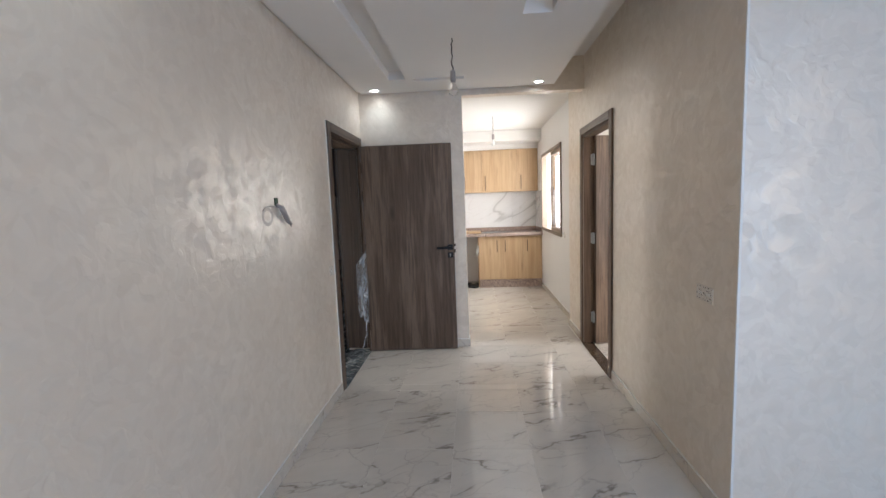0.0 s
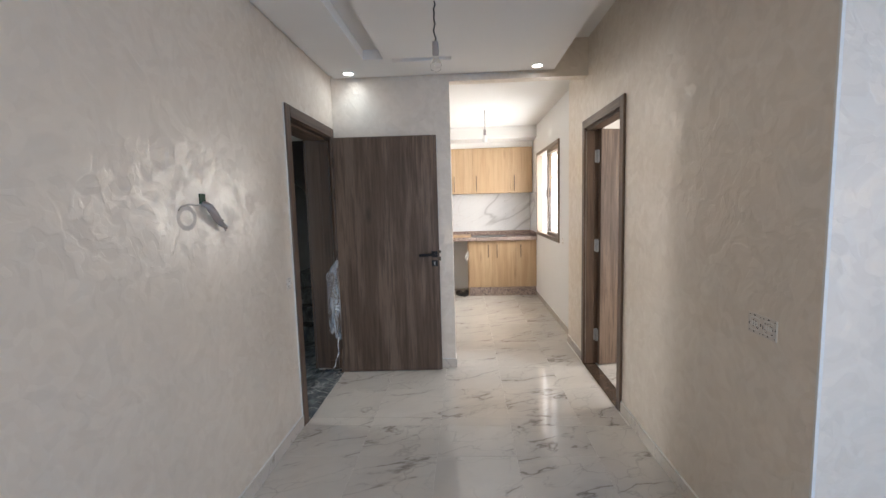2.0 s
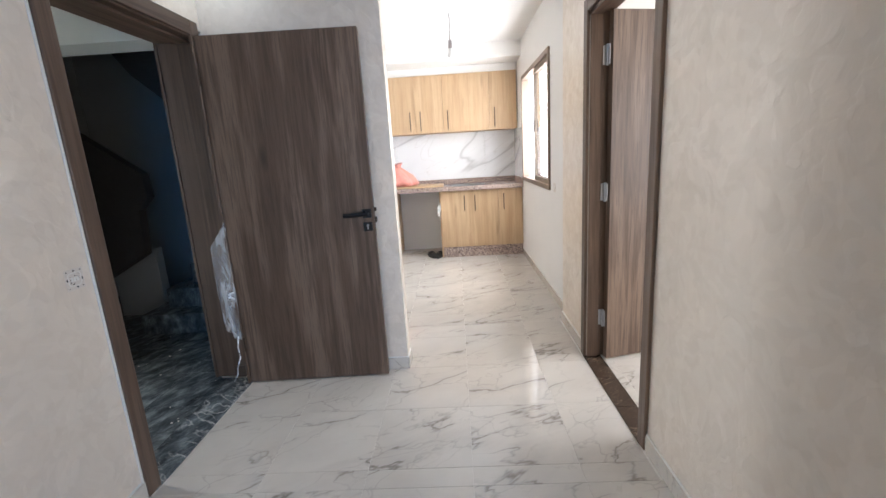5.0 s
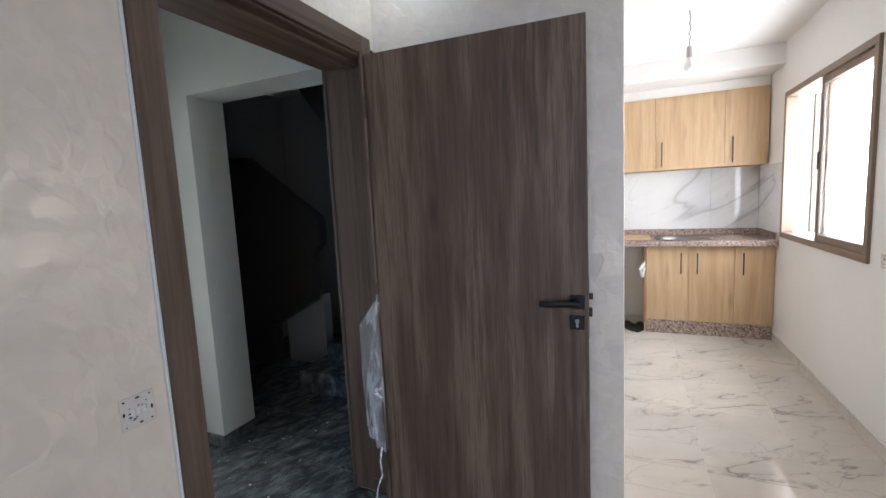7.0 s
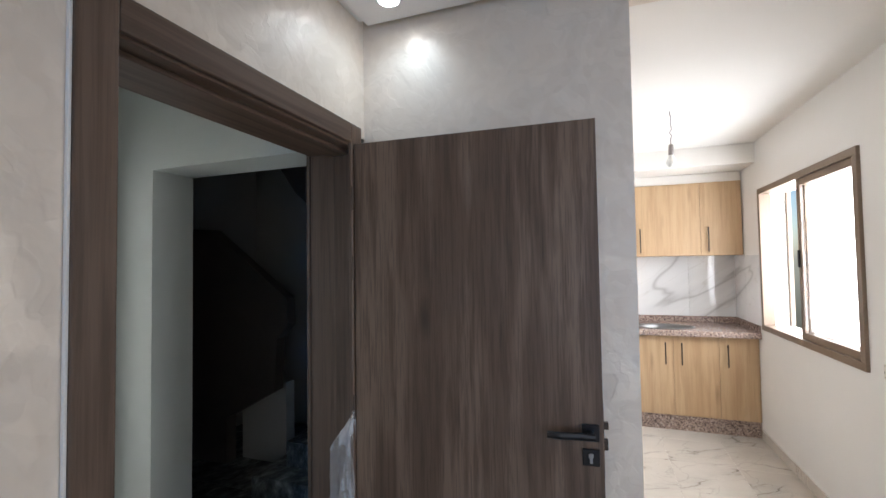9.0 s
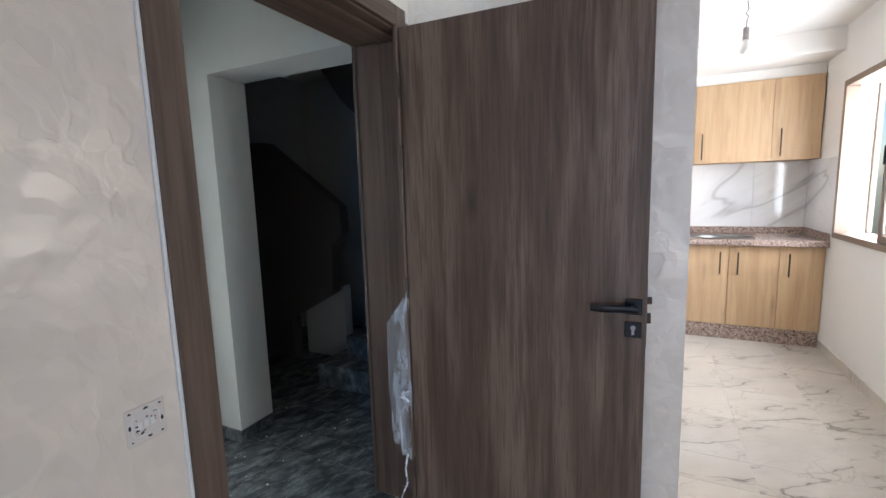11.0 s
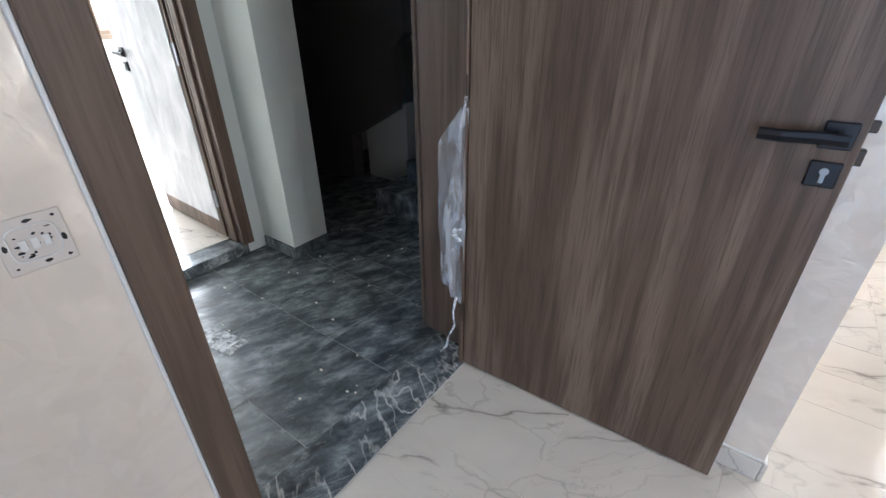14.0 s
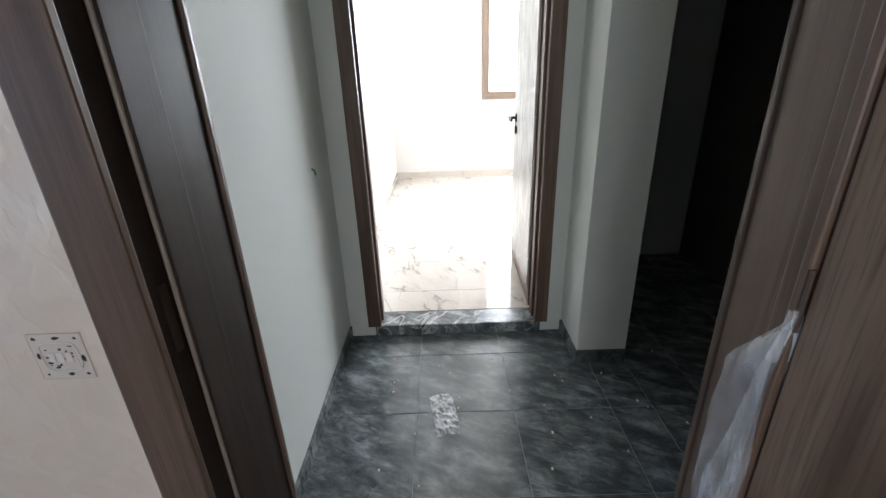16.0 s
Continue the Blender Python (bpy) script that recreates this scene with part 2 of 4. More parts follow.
def plain(name, c, rough=0.4, metal=0.0, grain=120.0, amount=0.08):
    s = Mat(name, rough, metal)
    f = s.noise(s.coords(), grain, 3)
    s.colour(s.mix(f, tuple(x * (1 - amount) for x in c), tuple(min(1, x * (1 + amount)) for x in c)))
    s.bump(f, 0.05, 0.001)
    return s.m


def emitter(name, c, strength):
    s = Mat(name, 0.4)
    s.colour(c)
    s.b.inputs["Emission Color"].default_value = (*c, 1)
    s.b.inputs["Emission Strength"].default_value = strength
    return s.m


def clear(name, rough, ior, tint=(1, 1, 1)):
    s = Mat(name, rough)
    s.colour(tint)
    s.b.inputs["Transmission Weight"].default_value = 1.0
    s.b.inputs["IOR"].default_value = ior
    return s.m


def film(name, opacity, tint, scale=26, stretch=0.3):
    """Thin creased clear plastic."""
    s = Mat(name, 0.16, spec=0.7)
    v = s.coords()
    cr = s.noise(s.coords((1, 1, stretch)), scale, 3, 0.5, 0.6)
    s.colour(tint)
    s.bump(cr, 0.5, 0.012)
    tr = s.n("BsdfTransparent")
    mx = s.n("MixShader")
    s.link(s.ramp(cr, (0.38, opacity * 0.55), (0.66, min(1, opacity * 1.7))), mx.inputs[0])
    s.link(tr.outputs[0], mx.inputs[1])
    s.link(s.b.outputs[0], mx.inputs[2])
    s.link(mx.outputs[0], s.t.nodes["Material Output"].inputs[0])
    return s.m


def granite(name):
    s = Mat(name, 0.22, spec=0.5)
    v = s.coords()
    vo = s.n("TexVoronoi", Scale=120.0)
    s.link(v, vo.inputs["Vector"])
    n = s.noise(v, 55, 4, 0.7)
    c = s.ramp(n, (0.30, (0.11, 0.08, 0.07)), (0.45, (0.31, 0.225, 0.19)), (0.58, (0.45, 0.34, 0.29)), (0.72, (0.62, 0.55, 0.5)))
    bw = s.n("SeparateColor")
    s.link(vo.outputs["Color"], bw.inputs[0])
    c = s.mix(s.ramp(bw.outputs[0], (0.80, 0.0), (0.86, 0.8)), c, (0.05, 0.04, 0.04))
    s.colour(c)
    return s.m


def backsplash(name):
    s = Mat(name, 0.07, spec=0.5)
    v = s.coords((0.4, 0.8, 1.5), 0.0, (0, radians(30), 0))
    soft = s.vein(v, 0.95, 0.07, 0.7)
    m1 = s.vein(v, 0.95, 0.018, 0.7)
    m2 = s.vein(v, 2.2, 0.008, 0.9)
    c = s.mix(s.math("MULTIPLY", soft, 0.35), (0.74, 0.74, 0.74), (0.50, 0.50, 0.51))
    c = s.mix(s.math("MULTIPLY", m1, 0.55), c, (0.34, 0.33, 0.33))
    c = s.mix(s.math("MULTIPLY", m2, 0.3), c, (0.45, 0.42, 0.38))
    s.colour(c)
    return s.m


STUCCO = stucco("pearl_stucco", (0.665, 0.578, 0.482), (0.775, 0.692, 0.597))
WHITE = paint("white_wall_paint", (0.74, 0.72, 0.69))
LOBBY_PAINT = paint("pale_green_white_paint", (0.65, 0.68, 0.65), 0.85)
CEILING = paint("ceiling_plaster", (0.80, 0.77, 0.74), 0.8)
KITCHEN_CEILING = paint("kitchen_ceiling_plaster", (0.82, 0.79, 0.75), 0.8)
WALNUT = walnut_leaf("brown_walnut_laminate", (0.053, 0.032, 0.0205), (0.104, 0.066, 0.0445), (0.184, 0.125, 0.088))
WALNUT_FRAME = timber("brown_walnut_frame", (0.056, 0.034, 0.0225), (0.104, 0.066, 0.045), (0.139, 0.091, 0.064), 6.0, 0.42, 5.0, 0.3)
WALNUT_HEAD = timber("brown_walnut_head", (0.056, 0.034, 0.0225), (0.104, 0.066, 0.045), (0.139, 0.091, 0.064), 6.0, 0.42, 5.0, 0.0, lying=True)
# near-black copy of the frame wood, with the near jamb's shade in it
SHADED_LINING = timber("shaded_near_lining", (0.020, 0.013, 0.010), (0.030, 0.020, 0.016), (0.040, 0.028, 0.022), 6.0, 0.55, 5.0, 0.0, False, 0.5)
SHADED_LINING.node_tree.nodes["Principled BSDF"].inputs["Specular IOR Level"].default_value = 0.15
OAK = timber("light_oak_laminate", (0.33, 0.20, 0.10), (0.485, 0.32, 0.178), (0.575, 0.405, 0.245), 4.0, 0.5, 9.0, 0.4, False, 0.55)
OAK_EDGE = plain("oak_board_edge", (0.48, 0.32, 0.18), 0.55)
TILE = marble_tile("white_marble_tile", (0.62, 0.575, 0.515), (0.43, 0.39, 0.35), (0.13, 0.105, 0.082))
TILE_BASE = marble_tile("marble_skirting", (0.60, 0.545, 0.48), (0.52, 0.47, 0.41), (0.30, 0.26, 0.22), 17.0, 0.1, 3.0)
GROUT = plain("pale_grout", (0.70, 0.66, 0.61), 0.5)
GROUT_DARK = plain("grey_grout", (0.36, 0.37, 0.38), 0.8)
DARK_TILE = dark_stone("dark_grey_stone_tile", False)
DARK_MARBLE = dark_stone("black_veined_marble", True)
BROWN_MARBLE = marble_tile("brown_emperador_marble", (0.060, 0.040, 0.028), (0.028, 0.019, 0.014), (0.30, 0.22, 0.15), 11.0, 0.15, 5.0)
GRANITE = granite("pink_brown_granite")
SPLASH = backsplash("white_marble_backsplash")
BLACK_METAL = plain("matt_black_metal", (0.018, 0.018, 0.02), 0.32, 0.6)
BRONZE = plain("dark_bronze_handle", (0.06, 0.042, 0.03), 0.4, 0.6)
SINK_STEEL = plain("brushed_sink_steel", (0.22, 0.22, 0.22), 0.38, 1.0)
LOCK_STEEL = plain("lock_steel", (0.30, 0.30, 0.30), 0.45, 1.0)
STEEL = plain("satin_steel", (0.46, 0.48, 0.51), 0.3, 1.0)
ALU = plain("brown_aluminium", (0.20, 0.145, 0.105), 0.42, 0.2)
GLASS = clear("window_glass", 0.0, 1.45)
PACKET = film("crinkled_packet_plastic", 0.5, (0.85, 0.87, 0.9), 45, 1.0)
FILM = film("creased_clear_plastic", 0.25, (0.8, 0.82, 0.85))
# clear wrap made pale and nearly opaque to carry the room's glare
WRAP = film("glare_whitened_wrap", 1.3, (0.58, 0.60, 0.62), 9, 0.5)
SEAL = plain("pale_rubber_seal", (0.26, 0.22, 0.19), 0.5)
WIRE = plain("black_wire_insulation", (0.025, 0.022, 0.02), 0.45)
GREY_WIRE = plain("grey_wire_bundle", (0.36, 0.32, 0.31), 0.5)
FILLER_RING = plain("grey_filler_mark", (0.58, 0.515, 0.45), 0.6, 0.0, 30, 0.08)
GLINT_GREEN = plain("green_glint_mark", (0.03, 0.30, 0.12), 0.4)
GREEN_BOX = plain("dark_green_box", (0.012, 0.045, 0.018), 0.5)
PLASTIC = plain("white_plastic", (0.72, 0.70, 0.66), 0.4)
STUCCO_SMEAR = plain("smeared_filler", (0.655, 0.59, 0.525), 0.6, 0.0, 30, 0.06)
PLASTER = plain("raw_filler_plaster", (0.73, 0.67, 0.61), 0.85, 0.0, 40, 0.12)
BLACK = plain("black_void", (0.012, 0.012, 0.012), 0.7)
RED_BAG = plain("red_plastic_bag", (0.66, 0.27, 0.22), 0.35, 0.0, 30, 0.2)
RUBBER = plain("black_rubber", (0.02, 0.018, 0.017), 0.55)
BULB_GLASS = clear("bulb_glass", 0.05, 1.12)
BULB_WHITE = plain("opal_bulb", (0.82, 0.82, 0.80), 0.25)
LED = emitter("led_disc", (0.95, 0.98, 1.0), 25.0)
# near-black colour carries the shade on the flight's side and underside
STAIR_SHADE = plain("shaded_stair_flight", (0.075, 0.068, 0.069), 0.6, 0.0, 25, 0.15)
# paint darker than the lobby's: part of the stairwell's dimness is in it
STAIR_WALL = paint("dimmed_stairwell_paint", (0.42, 0.435, 0.44), 0.8)

# ---- building helpers ----


def mesh_from(bm, name, mat):
    me = bpy.data.meshes.new(name)
    bm.normal_update()
    bm.to_mesh(me)
    bm.free()
    for m in (mat if isinstance(mat, (list, tuple)) else [mat]):
        me.materials.append(m)
    return me


def part(name, bm, mat, parent=None, label="", smooth=False):
    """One mesh object, under a thing or a part where one is given."""
    me = mesh_from(bm, name, mat)
    if smooth:
        for p in me.polygons:
            p.use_smooth = True
    ob = new(name, me)
    if parent is not None:
        ob.parent = parent
    if label:
        ob["label"] = label
    return ob


def thing(name, label, category, group="", at=(0, 0, 0), rz=0.0, kind=""):
    e = new(name)
    e.empty_display_size = 0.1
    e.matrix_world = pose(*at, 0, 0, rz)
    return tagged(e, label, category, group, kind)


def setting(ob, label="", category=""):
    return tagged(ob, label, category, kind="structure")


def box(lo, hi, bevel=0.0, bm=None):
    bm = bm or bmesh.new()
    r = bmesh.ops.create_cube(bm, size=1.0)
    c = [(a + b) / 2 for a, b in zip(lo, hi)]
    d = [b - a for a, b in zip(lo, hi)]
    bmesh.ops.transform(bm, matrix=Matrix.LocRotScale(c, None, d), verts=r["verts"])
    if bevel:
        es = list({e for v in r["verts"] for e in v.link_edges})
        bmesh.ops.bevel(bm, geom=es, offset=bevel, segments=2, affect="EDGES", profile=0.5)
    return bm


def slab(axis, lo, hi, rect, holes=()):
    """A solid sheet across an axis (0 x, 1 y, 2 z) from lo to hi; rect and holes are (a0, a1, b0, b1) in the two other axes."""
    others = [i for i in range(3) if i != axis]
    us = sorted({rect[0], rect[1], *[h[0] for h in holes], *[h[1] for h in holes]})
    vs = sorted({rect[2], rect[3], *[h[2] for h in holes], *[h[3] for h in holes]})
    us = [u for u in us if rect[0] <= u <= rect[1]]
    vs = [v for v in vs if rect[2] <= v <= rect[3]]

    def solid(i, j):
        if not (0 <= i < len(us) - 1 and 0 <= j < len(vs) - 1):
            return False
        u, v = (us[i] + us[i + 1]) / 2, (vs[j] + vs[j + 1]) / 2
        return not any(h[0] < u < h[1] and h[2] < v < h[3] for h in holes)

    bm, cache = bmesh.new(), {}

    def vert(u, v, w):
        key = (round(u, 5), round(v, 5), round(w, 5))
        if key not in cache:
            co = [0, 0, 0]
            co[others[0]], co[others[1]], co[axis] = u, v, w
            cache[key] = bm.verts.new(co)
        return cache[key]

    for i in range(len(us) - 1):
        for j in range(len(vs) - 1):
            if not solid(i, j):
                continue
            u0, u1, v0, v1 = us[i], us[i + 1], vs[j], vs[j + 1]
            for w in (lo, hi):
                bm.faces.new([vert(u0, v0, w), vert(u1, v0, w), vert(u1, v1, w), vert(u0, v1, w)])
            for di, dj, a, b in ((-1, 0, (u0, v0), (u0, v1)), (1, 0, (u1, v0), (u1, v1)), (0, -1, (u0, v0), (u1, v0)), (0, 1, (u0, v1), (u1, v1))):
                if not solid(i + di, j + dj):
                    bm.faces.new([vert(*a, lo), vert(*b, lo), vert(*b, hi), vert(*a, hi)])
    bmesh.ops.recalc_face_normals(bm, faces=bm.faces)
    return bm


def tube(points, radius, sides=10, bm=None, flat=1.0, caps=True):
    """A tube along points; radius may be a list; flat squeezes it sideways."""
    bm = bm or bmesh.new()
    pts = [Vector(p) for p in points]
    rad = radius if isinstance(radius, (list, tuple)) else [radius] * len(pts)
    rings = []
    ref = Vector((0, 0, 1))
    for i, p in enumerate(pts):
        d = (pts[min(i + 1, len(pts) - 1)] - pts[max(i - 1, 0)]).normalized()
        up = ref if abs(d.dot(ref)) < 0.92 else Vector((0, 1, 0))
        a = d.cross(up).normalized()
        b = a.cross(d).normalized()
        rings.append([bm.verts.new(p + rad[i] * (flat * a * math.cos(k * math.tau / sides) + b * math.sin(k * math.tau / sides))) for k in range(sides)])
    for r0, r1 in zip(rings, rings[1:]):
        for k in range(sides):
            bm.faces.new([r0[k], r0[(k + 1) % sides], r1[(k + 1) % sides], r1[k]])
    if caps:
        bm.faces.new(rings[0][::-1])
        bm.faces.new(rings[-1])
    bmesh.ops.recalc_face_normals(bm, faces=bm.faces)
    return bm


def lathe(profile, sides=24, at=(0, 0, 0), bm=None):
    """Turn (r, z) pairs about an upright axis."""
    bm = bm or bmesh.new()
    rings = []
    for r, z in profile:
        rings.append([bm.verts.new((at[0] + r * math.cos(k * math.tau / sides), at[1] + r * math.sin(k * math.tau / sides), at[2] + z)) for k in range(sides)])
    for r0, r1 in zip(rings, rings[1:]):
        for k in range(sides):
            bm.faces.new([r0[k], r0[(k + 1) % sides], r1[(k + 1) % sides], r1[k]])
    bmesh.ops.recalc_face_normals(bm, faces=bm.faces)
    return bm


def prism(outline, lo, hi, axis=1):
    """Extrude an outline in the two other axes from lo to hi."""
    bm = bmesh.new()

    def co(p, w):
        c = list(p)
        c.insert(axis, w)
        return c

    a = [bm.verts.new(co(p, lo)) for p in outline]
    b = [bm.verts.new(co(p, hi)) for p in outline]
    bm.faces.new(a)
    bm.faces.new(b[::-1])
    n = len(outline)
    for k in range(n):
        bm.faces.new([a[k], b[k], b[(k + 1) % n], a[(k + 1) % n]])
    bmesh.ops.recalc_face_normals(bm, faces=bm.faces)
    return bm


# ---- the setting: plan in metres, x across the hall, y along the walk ----
HALL_L, HALL_R = -1.066, 1.068
CROSS_Y = 4.157         # front of the wall behind the entrance door
KITCHEN_R, KITCHEN_BACK = 1.122, 7.72
TOP = 2.75              # true ceiling of the hall
DROP = 2.50            # underside of the hanging ceiling
K_TOP = 2.565

wall_west = setting(part("wall_west", slab(0, -1.31, HALL_L, (-2.2, 4.20, -0.03, TOP), [(3.160, 4.170, -1, 2.055)]), STUCCO), "beige pearly stucco wall with an entrance doorway", "wall")
setting(part("wall_west_kitchen", slab(0, -1.32, HALL_L, (4.20, KITCHEN_BACK, 0, TOP)), WHITE), "white painted kitchen wall", "wall")
setting(part("wall_east", slab(0, HALL_R, 1.19, (1.73, 4.82, 0, TOP), [(3.345, 4.232, -1, 2.075)]), STUCCO), "beige pearly stucco wall with an inner doorway", "wall")
setting(part("wall_salon_north", slab(1, 1.73, 1.85, (1.19, 4.2, 0, TOP)), STUCCO), "pearly stucco wall lit bluish by daylight", "wall")
setting(part("wall_side_room_east", slab(0, 4.2, 4.4, (1.73, 5.0, 0, TOP), [(2.03, 4.37, 0.53, 2.37)]), STUCCO), "plain stucco wall", "wall")
# unseen wall; its opening is made up for the warm fill lamp
setting(part("wall_salon_east", slab(0, 2.70, 2.88, (-2.2, 1.73, 0, TOP), [(-1.72, -0.08, 0.28, 2.32)]), STUCCO), "plain stucco wall with an added opening for the fill lamp", "wall")
setting(part("wall_salon_south", slab(1, -2.4, -2.2, (-1.31, 4.2, 0, TOP), [(-0.48, 1.38, 0.15, 2.35), (1.54, 2.58, 0.28, 2.32)]), STUCCO), "plain stucco wall with two tall windows", "wall")
setting(part("wall_cross", slab(1, CROSS_Y, 4.27, (HALL_L, 1.068, 0, TOP), [(-0.072, 1.09, -1, 2.45)]), STUCCO), "beige stucco cross wall and lintel before the kitchen", "wall")
setting(part("wall_side_room_north", slab(1, 4.82, 5.0, (1.32, 4.2, 0, TOP)), WHITE), "white wall of the side room", "wall")
setting(part("wall_kitchen_pier", slab(1, 4.82, 4.95, (1.1225, 1.3195, 0, TOP)), WHITE), "white wall pier", "wall")
setting(part("wall_kitchen_east", slab(0, KITCHEN_R, 1.32, (4.953, KITCHEN_BACK, 0, TOP), [(5.52, 6.93, 0.995, 2.10)]), WHITE), "white kitchen wall with a window", "wall")
setting(part("wall_kitchen_north", slab(1, KITCHEN_BACK, 7.92, (-1.32, 1.32, 0, TOP)), WHITE), "white kitchen back wall", "wall")
setting(part("bulkhead", box((HALL_L, 7.05, 2.392), (KITCHEN_R, KITCHEN_BACK, K_TOP - 0.003)), KITCHEN_CEILING), "white plaster bulkhead over the wall cupboards", "bulkhead")

# ceilings
setting(part("ceiling", slab(2, TOP, TOP + 0.15, (-1.32, 4.4, -2.4, 5.0)), CEILING), "plain plaster ceiling", "ceiling")
drop_holes = [(-0.68, -0.535, -1.7, 3.70), (-0.48, -0.04, 3.705, 3.775), (0.32, 0.49, 1.2, 2.545)]
setting(part("ceiling_dropped", slab(2, DROP, DROP + 0.07, (-1.027, 0.785, -2.0, 4.125), drop_holes), CEILING), "hanging plasterboard ceiling with recessed slots", "ceiling")
setting(part("ceiling_kitchen", slab(2, K_TOP, K_TOP + 0.15, (HALL_L, KITCHEN_R, 4.27, KITCHEN_BACK)), KITCHEN_CEILING), "white plaster kitchen ceiling", "ceiling")

setting(part("ceiling_edge_strip", box((HALL_L + 0.0005, -2.0, DROP + 0.022), (-1.0275, 4.125, DROP + 0.05)), CEILING), "plaster strip in the gap beside the hanging ceiling", "ceiling")
setting(part("ceiling_cap", slab(2, DROP + 0.0705, DROP + 0.085, (-0.75, 0.60, -1.9, 3.85)), CEILING), "plasterboard backing above the ceiling slots", "ceiling")

# lobby, stairwell and bright room beyond the entrance door
setting(part("wall_lobby_south", slab(1, 2.88, 3.048, (-2.73, -1.32, -0.03, 2.6)), LOBBY_PAINT), "pale greenish white lobby wall", "wall")
setting(part("wall_lobby_west", slab(0, -2.73, -2.612, (3.048, 4.205, -0.03, 2.6), [(3.183, 4.092, -1, 2.08)]), LOBBY_PAINT), "pale lobby wall with a doorway", "wall")
setting(part("wall_lobby_north", slab(1, 4.205, 4.44, (-2.73, -1.32, -0.03, 2.6), [(-2.318, -1.31, -1, 2.053)]), LOBBY_PAINT), "pale pillar and beam before the stairs", "wall")
setting(part("ceiling_lobby", slab(2, 2.6, 2.75, (-2.73, -1.32, 2.88, 4.44)), LOBBY_PAINT), "pale lobby ceiling", "ceiling")
setting(part("wall_stair_west", slab(0, -3.75, -3.6, (4.44, 6.5, -0.03, 4.2)), STAIR_WALL), "stairwell wall, its dimness painted grey", "wall")
setting(part("wall_stair_north", slab(1, 6.3, 6.45, (-3.6, -1.32, -0.03, 4.2)), STAIR_WALL), "stairwell wall, its dimness painted grey", "wall")
setting(part("wall_stair_south", slab(1, 4.44, 4.56, (-3.6, -2.732, -0.03, 4.2)), STAIR_WALL), "stairwell wall, its dimness painted grey", "wall")
setting(part("ceiling_stair", slab(2, 4.2, 4.3, (-3.75, -1.32, 4.44, 6.45)), STAIR_WALL), "stairwell ceiling, its dimness painted grey", "ceiling")
setting(part("wall_stair_upper", slab(1, 4.443, 4.56, (-2.732, -1.32, 2.602, 4.2)), STAIR_WALL), "stairwell wall, its dimness painted grey", "wall")
setting(part("wall_stair_east", slab(0, -1.42, -1.322, (4.56, 6.3, -0.03, 4.2)), STAIR_WALL), "stairwell wall, its dimness painted grey", "wall")
setting(part("wall_room_west", slab(0, -6.4, -6.2, (2.75, 6.4, 0, 2.6), [(4.14, 5.62, 1.02, 2.17)]), WHITE), "white wall of a sunlit room with a window", "wall")
setting(part("wall_room_south", slab(1, 2.75, 2.985, (-6.2, -2.73, 0, 2.6)), WHITE), "white wall of the sunlit room", "wall")
setting(part("wall_room_north", slab(1, 6.2, 6.4, (-6.2, -3.75, 0, 2.6)), WHITE), "white wall of the sunlit room", "wall")
setting(part("wall_room_east", slab(0, -3.90, -3.753, (4.44, 6.2, 0, 2.6)), WHITE), "white wall of the sunlit room", "wall")
setting(part("wall_room_corner", slab(1, 4.34, 4.437, (-3.90, -2.733, 0, 2.6)), WHITE), "white wall beside the open door", "wall")
setting(part("ceiling_room", slab(2, 2.6, 2.75, (-6.4, -2.73, 2.75, 6.4)), KITCHEN_CEILING), "white ceiling of the sunlit room", "ceiling")

# floors: mortar beds, with the tiles laid on them at the end of the file
floor = setting(part("floor", box((-1.064, -2.2, -0.12), (4.2, KITCHEN_BACK, -0.0014)), GROUT), "white marbled glossy floor tiles", "floor")
floor_lobby = setting(part("floor_lobby", box((-3.6, 3.05, -0.15), (-1.238, 6.3, -0.0265)), GROUT_DARK), "dark grey stone floor tiles", "floor")
room_bed = box((-6.2, 2.987, -0.12), (-3.9, 6.2, 0.030))
box((-3.8999, 2.987, -0.12), (-2.752, 4.34, 0.030), 0, room_bed)
floor_room = setting(part("floor_room", room_bed, GROUT), "white marbled floor of the sunlit room", "floor")
setting(part("threshold_entrance", box((-1.236, 3.162, -0.10), (-1.047, 4.114, 0.004), 0.003), DARK_MARBLE), "black marble threshold with white veins", "threshold")
setting(part("threshold_lobby", box((-2.75, 3.185, -0.10), (-2.604, 4.09, 0.036), 0.004), DARK_MARBLE), "dark marble door step", "threshold")
for y0, y1 in ((3.347, 3.635), (3.64, 3.925), (3.93, 4.23)):
    setting(part("threshold_inner", box((1.050, y0, -0.10), (1.160, y1, 0.004), 0.002), BROWN_MARBLE), "brown marble threshold", "threshold")


def skirting(name, runs, mat, h=0.075, d=0.012, z=0.001):
    """Pieces of tile skirting; each run is (axis, face, side, a0, a1)."""
    for axis, face, side, a0, a1 in runs:
        lo, hi = sorted((face, face + side * d))
        n = max(1, round((a1 - a0) / 0.457))
        root = setting(thing("baseboard", "low tile baseboard along the wall", "baseboard"))
        for k in range(n):
            p0, p1 = a0 + (a1 - a0) * k / n + 0.001, a0 + (a1 - a0) * (k + 1) / n - 0.001
            b = box((lo, p0, z), (hi, p1, h), 0.002) if axis == 0 else box((p0, lo, z), (p1, hi, h), 0.002)
            part("skirting_tile", b, mat, root)
        if z > 0:
            lo, hi = sorted((face + side * 0.0003, face + side * (d - 0.004)))
            b = box((lo, a0, h + 0.0002), (hi, a1, h + 0.0055), 0.001) if axis == 0 else box((a0, lo, h + 0.0002), (a1, hi, h + 0.0055), 0.001)
            part("sealant", b, PLASTIC, root, "white sealant along the top")


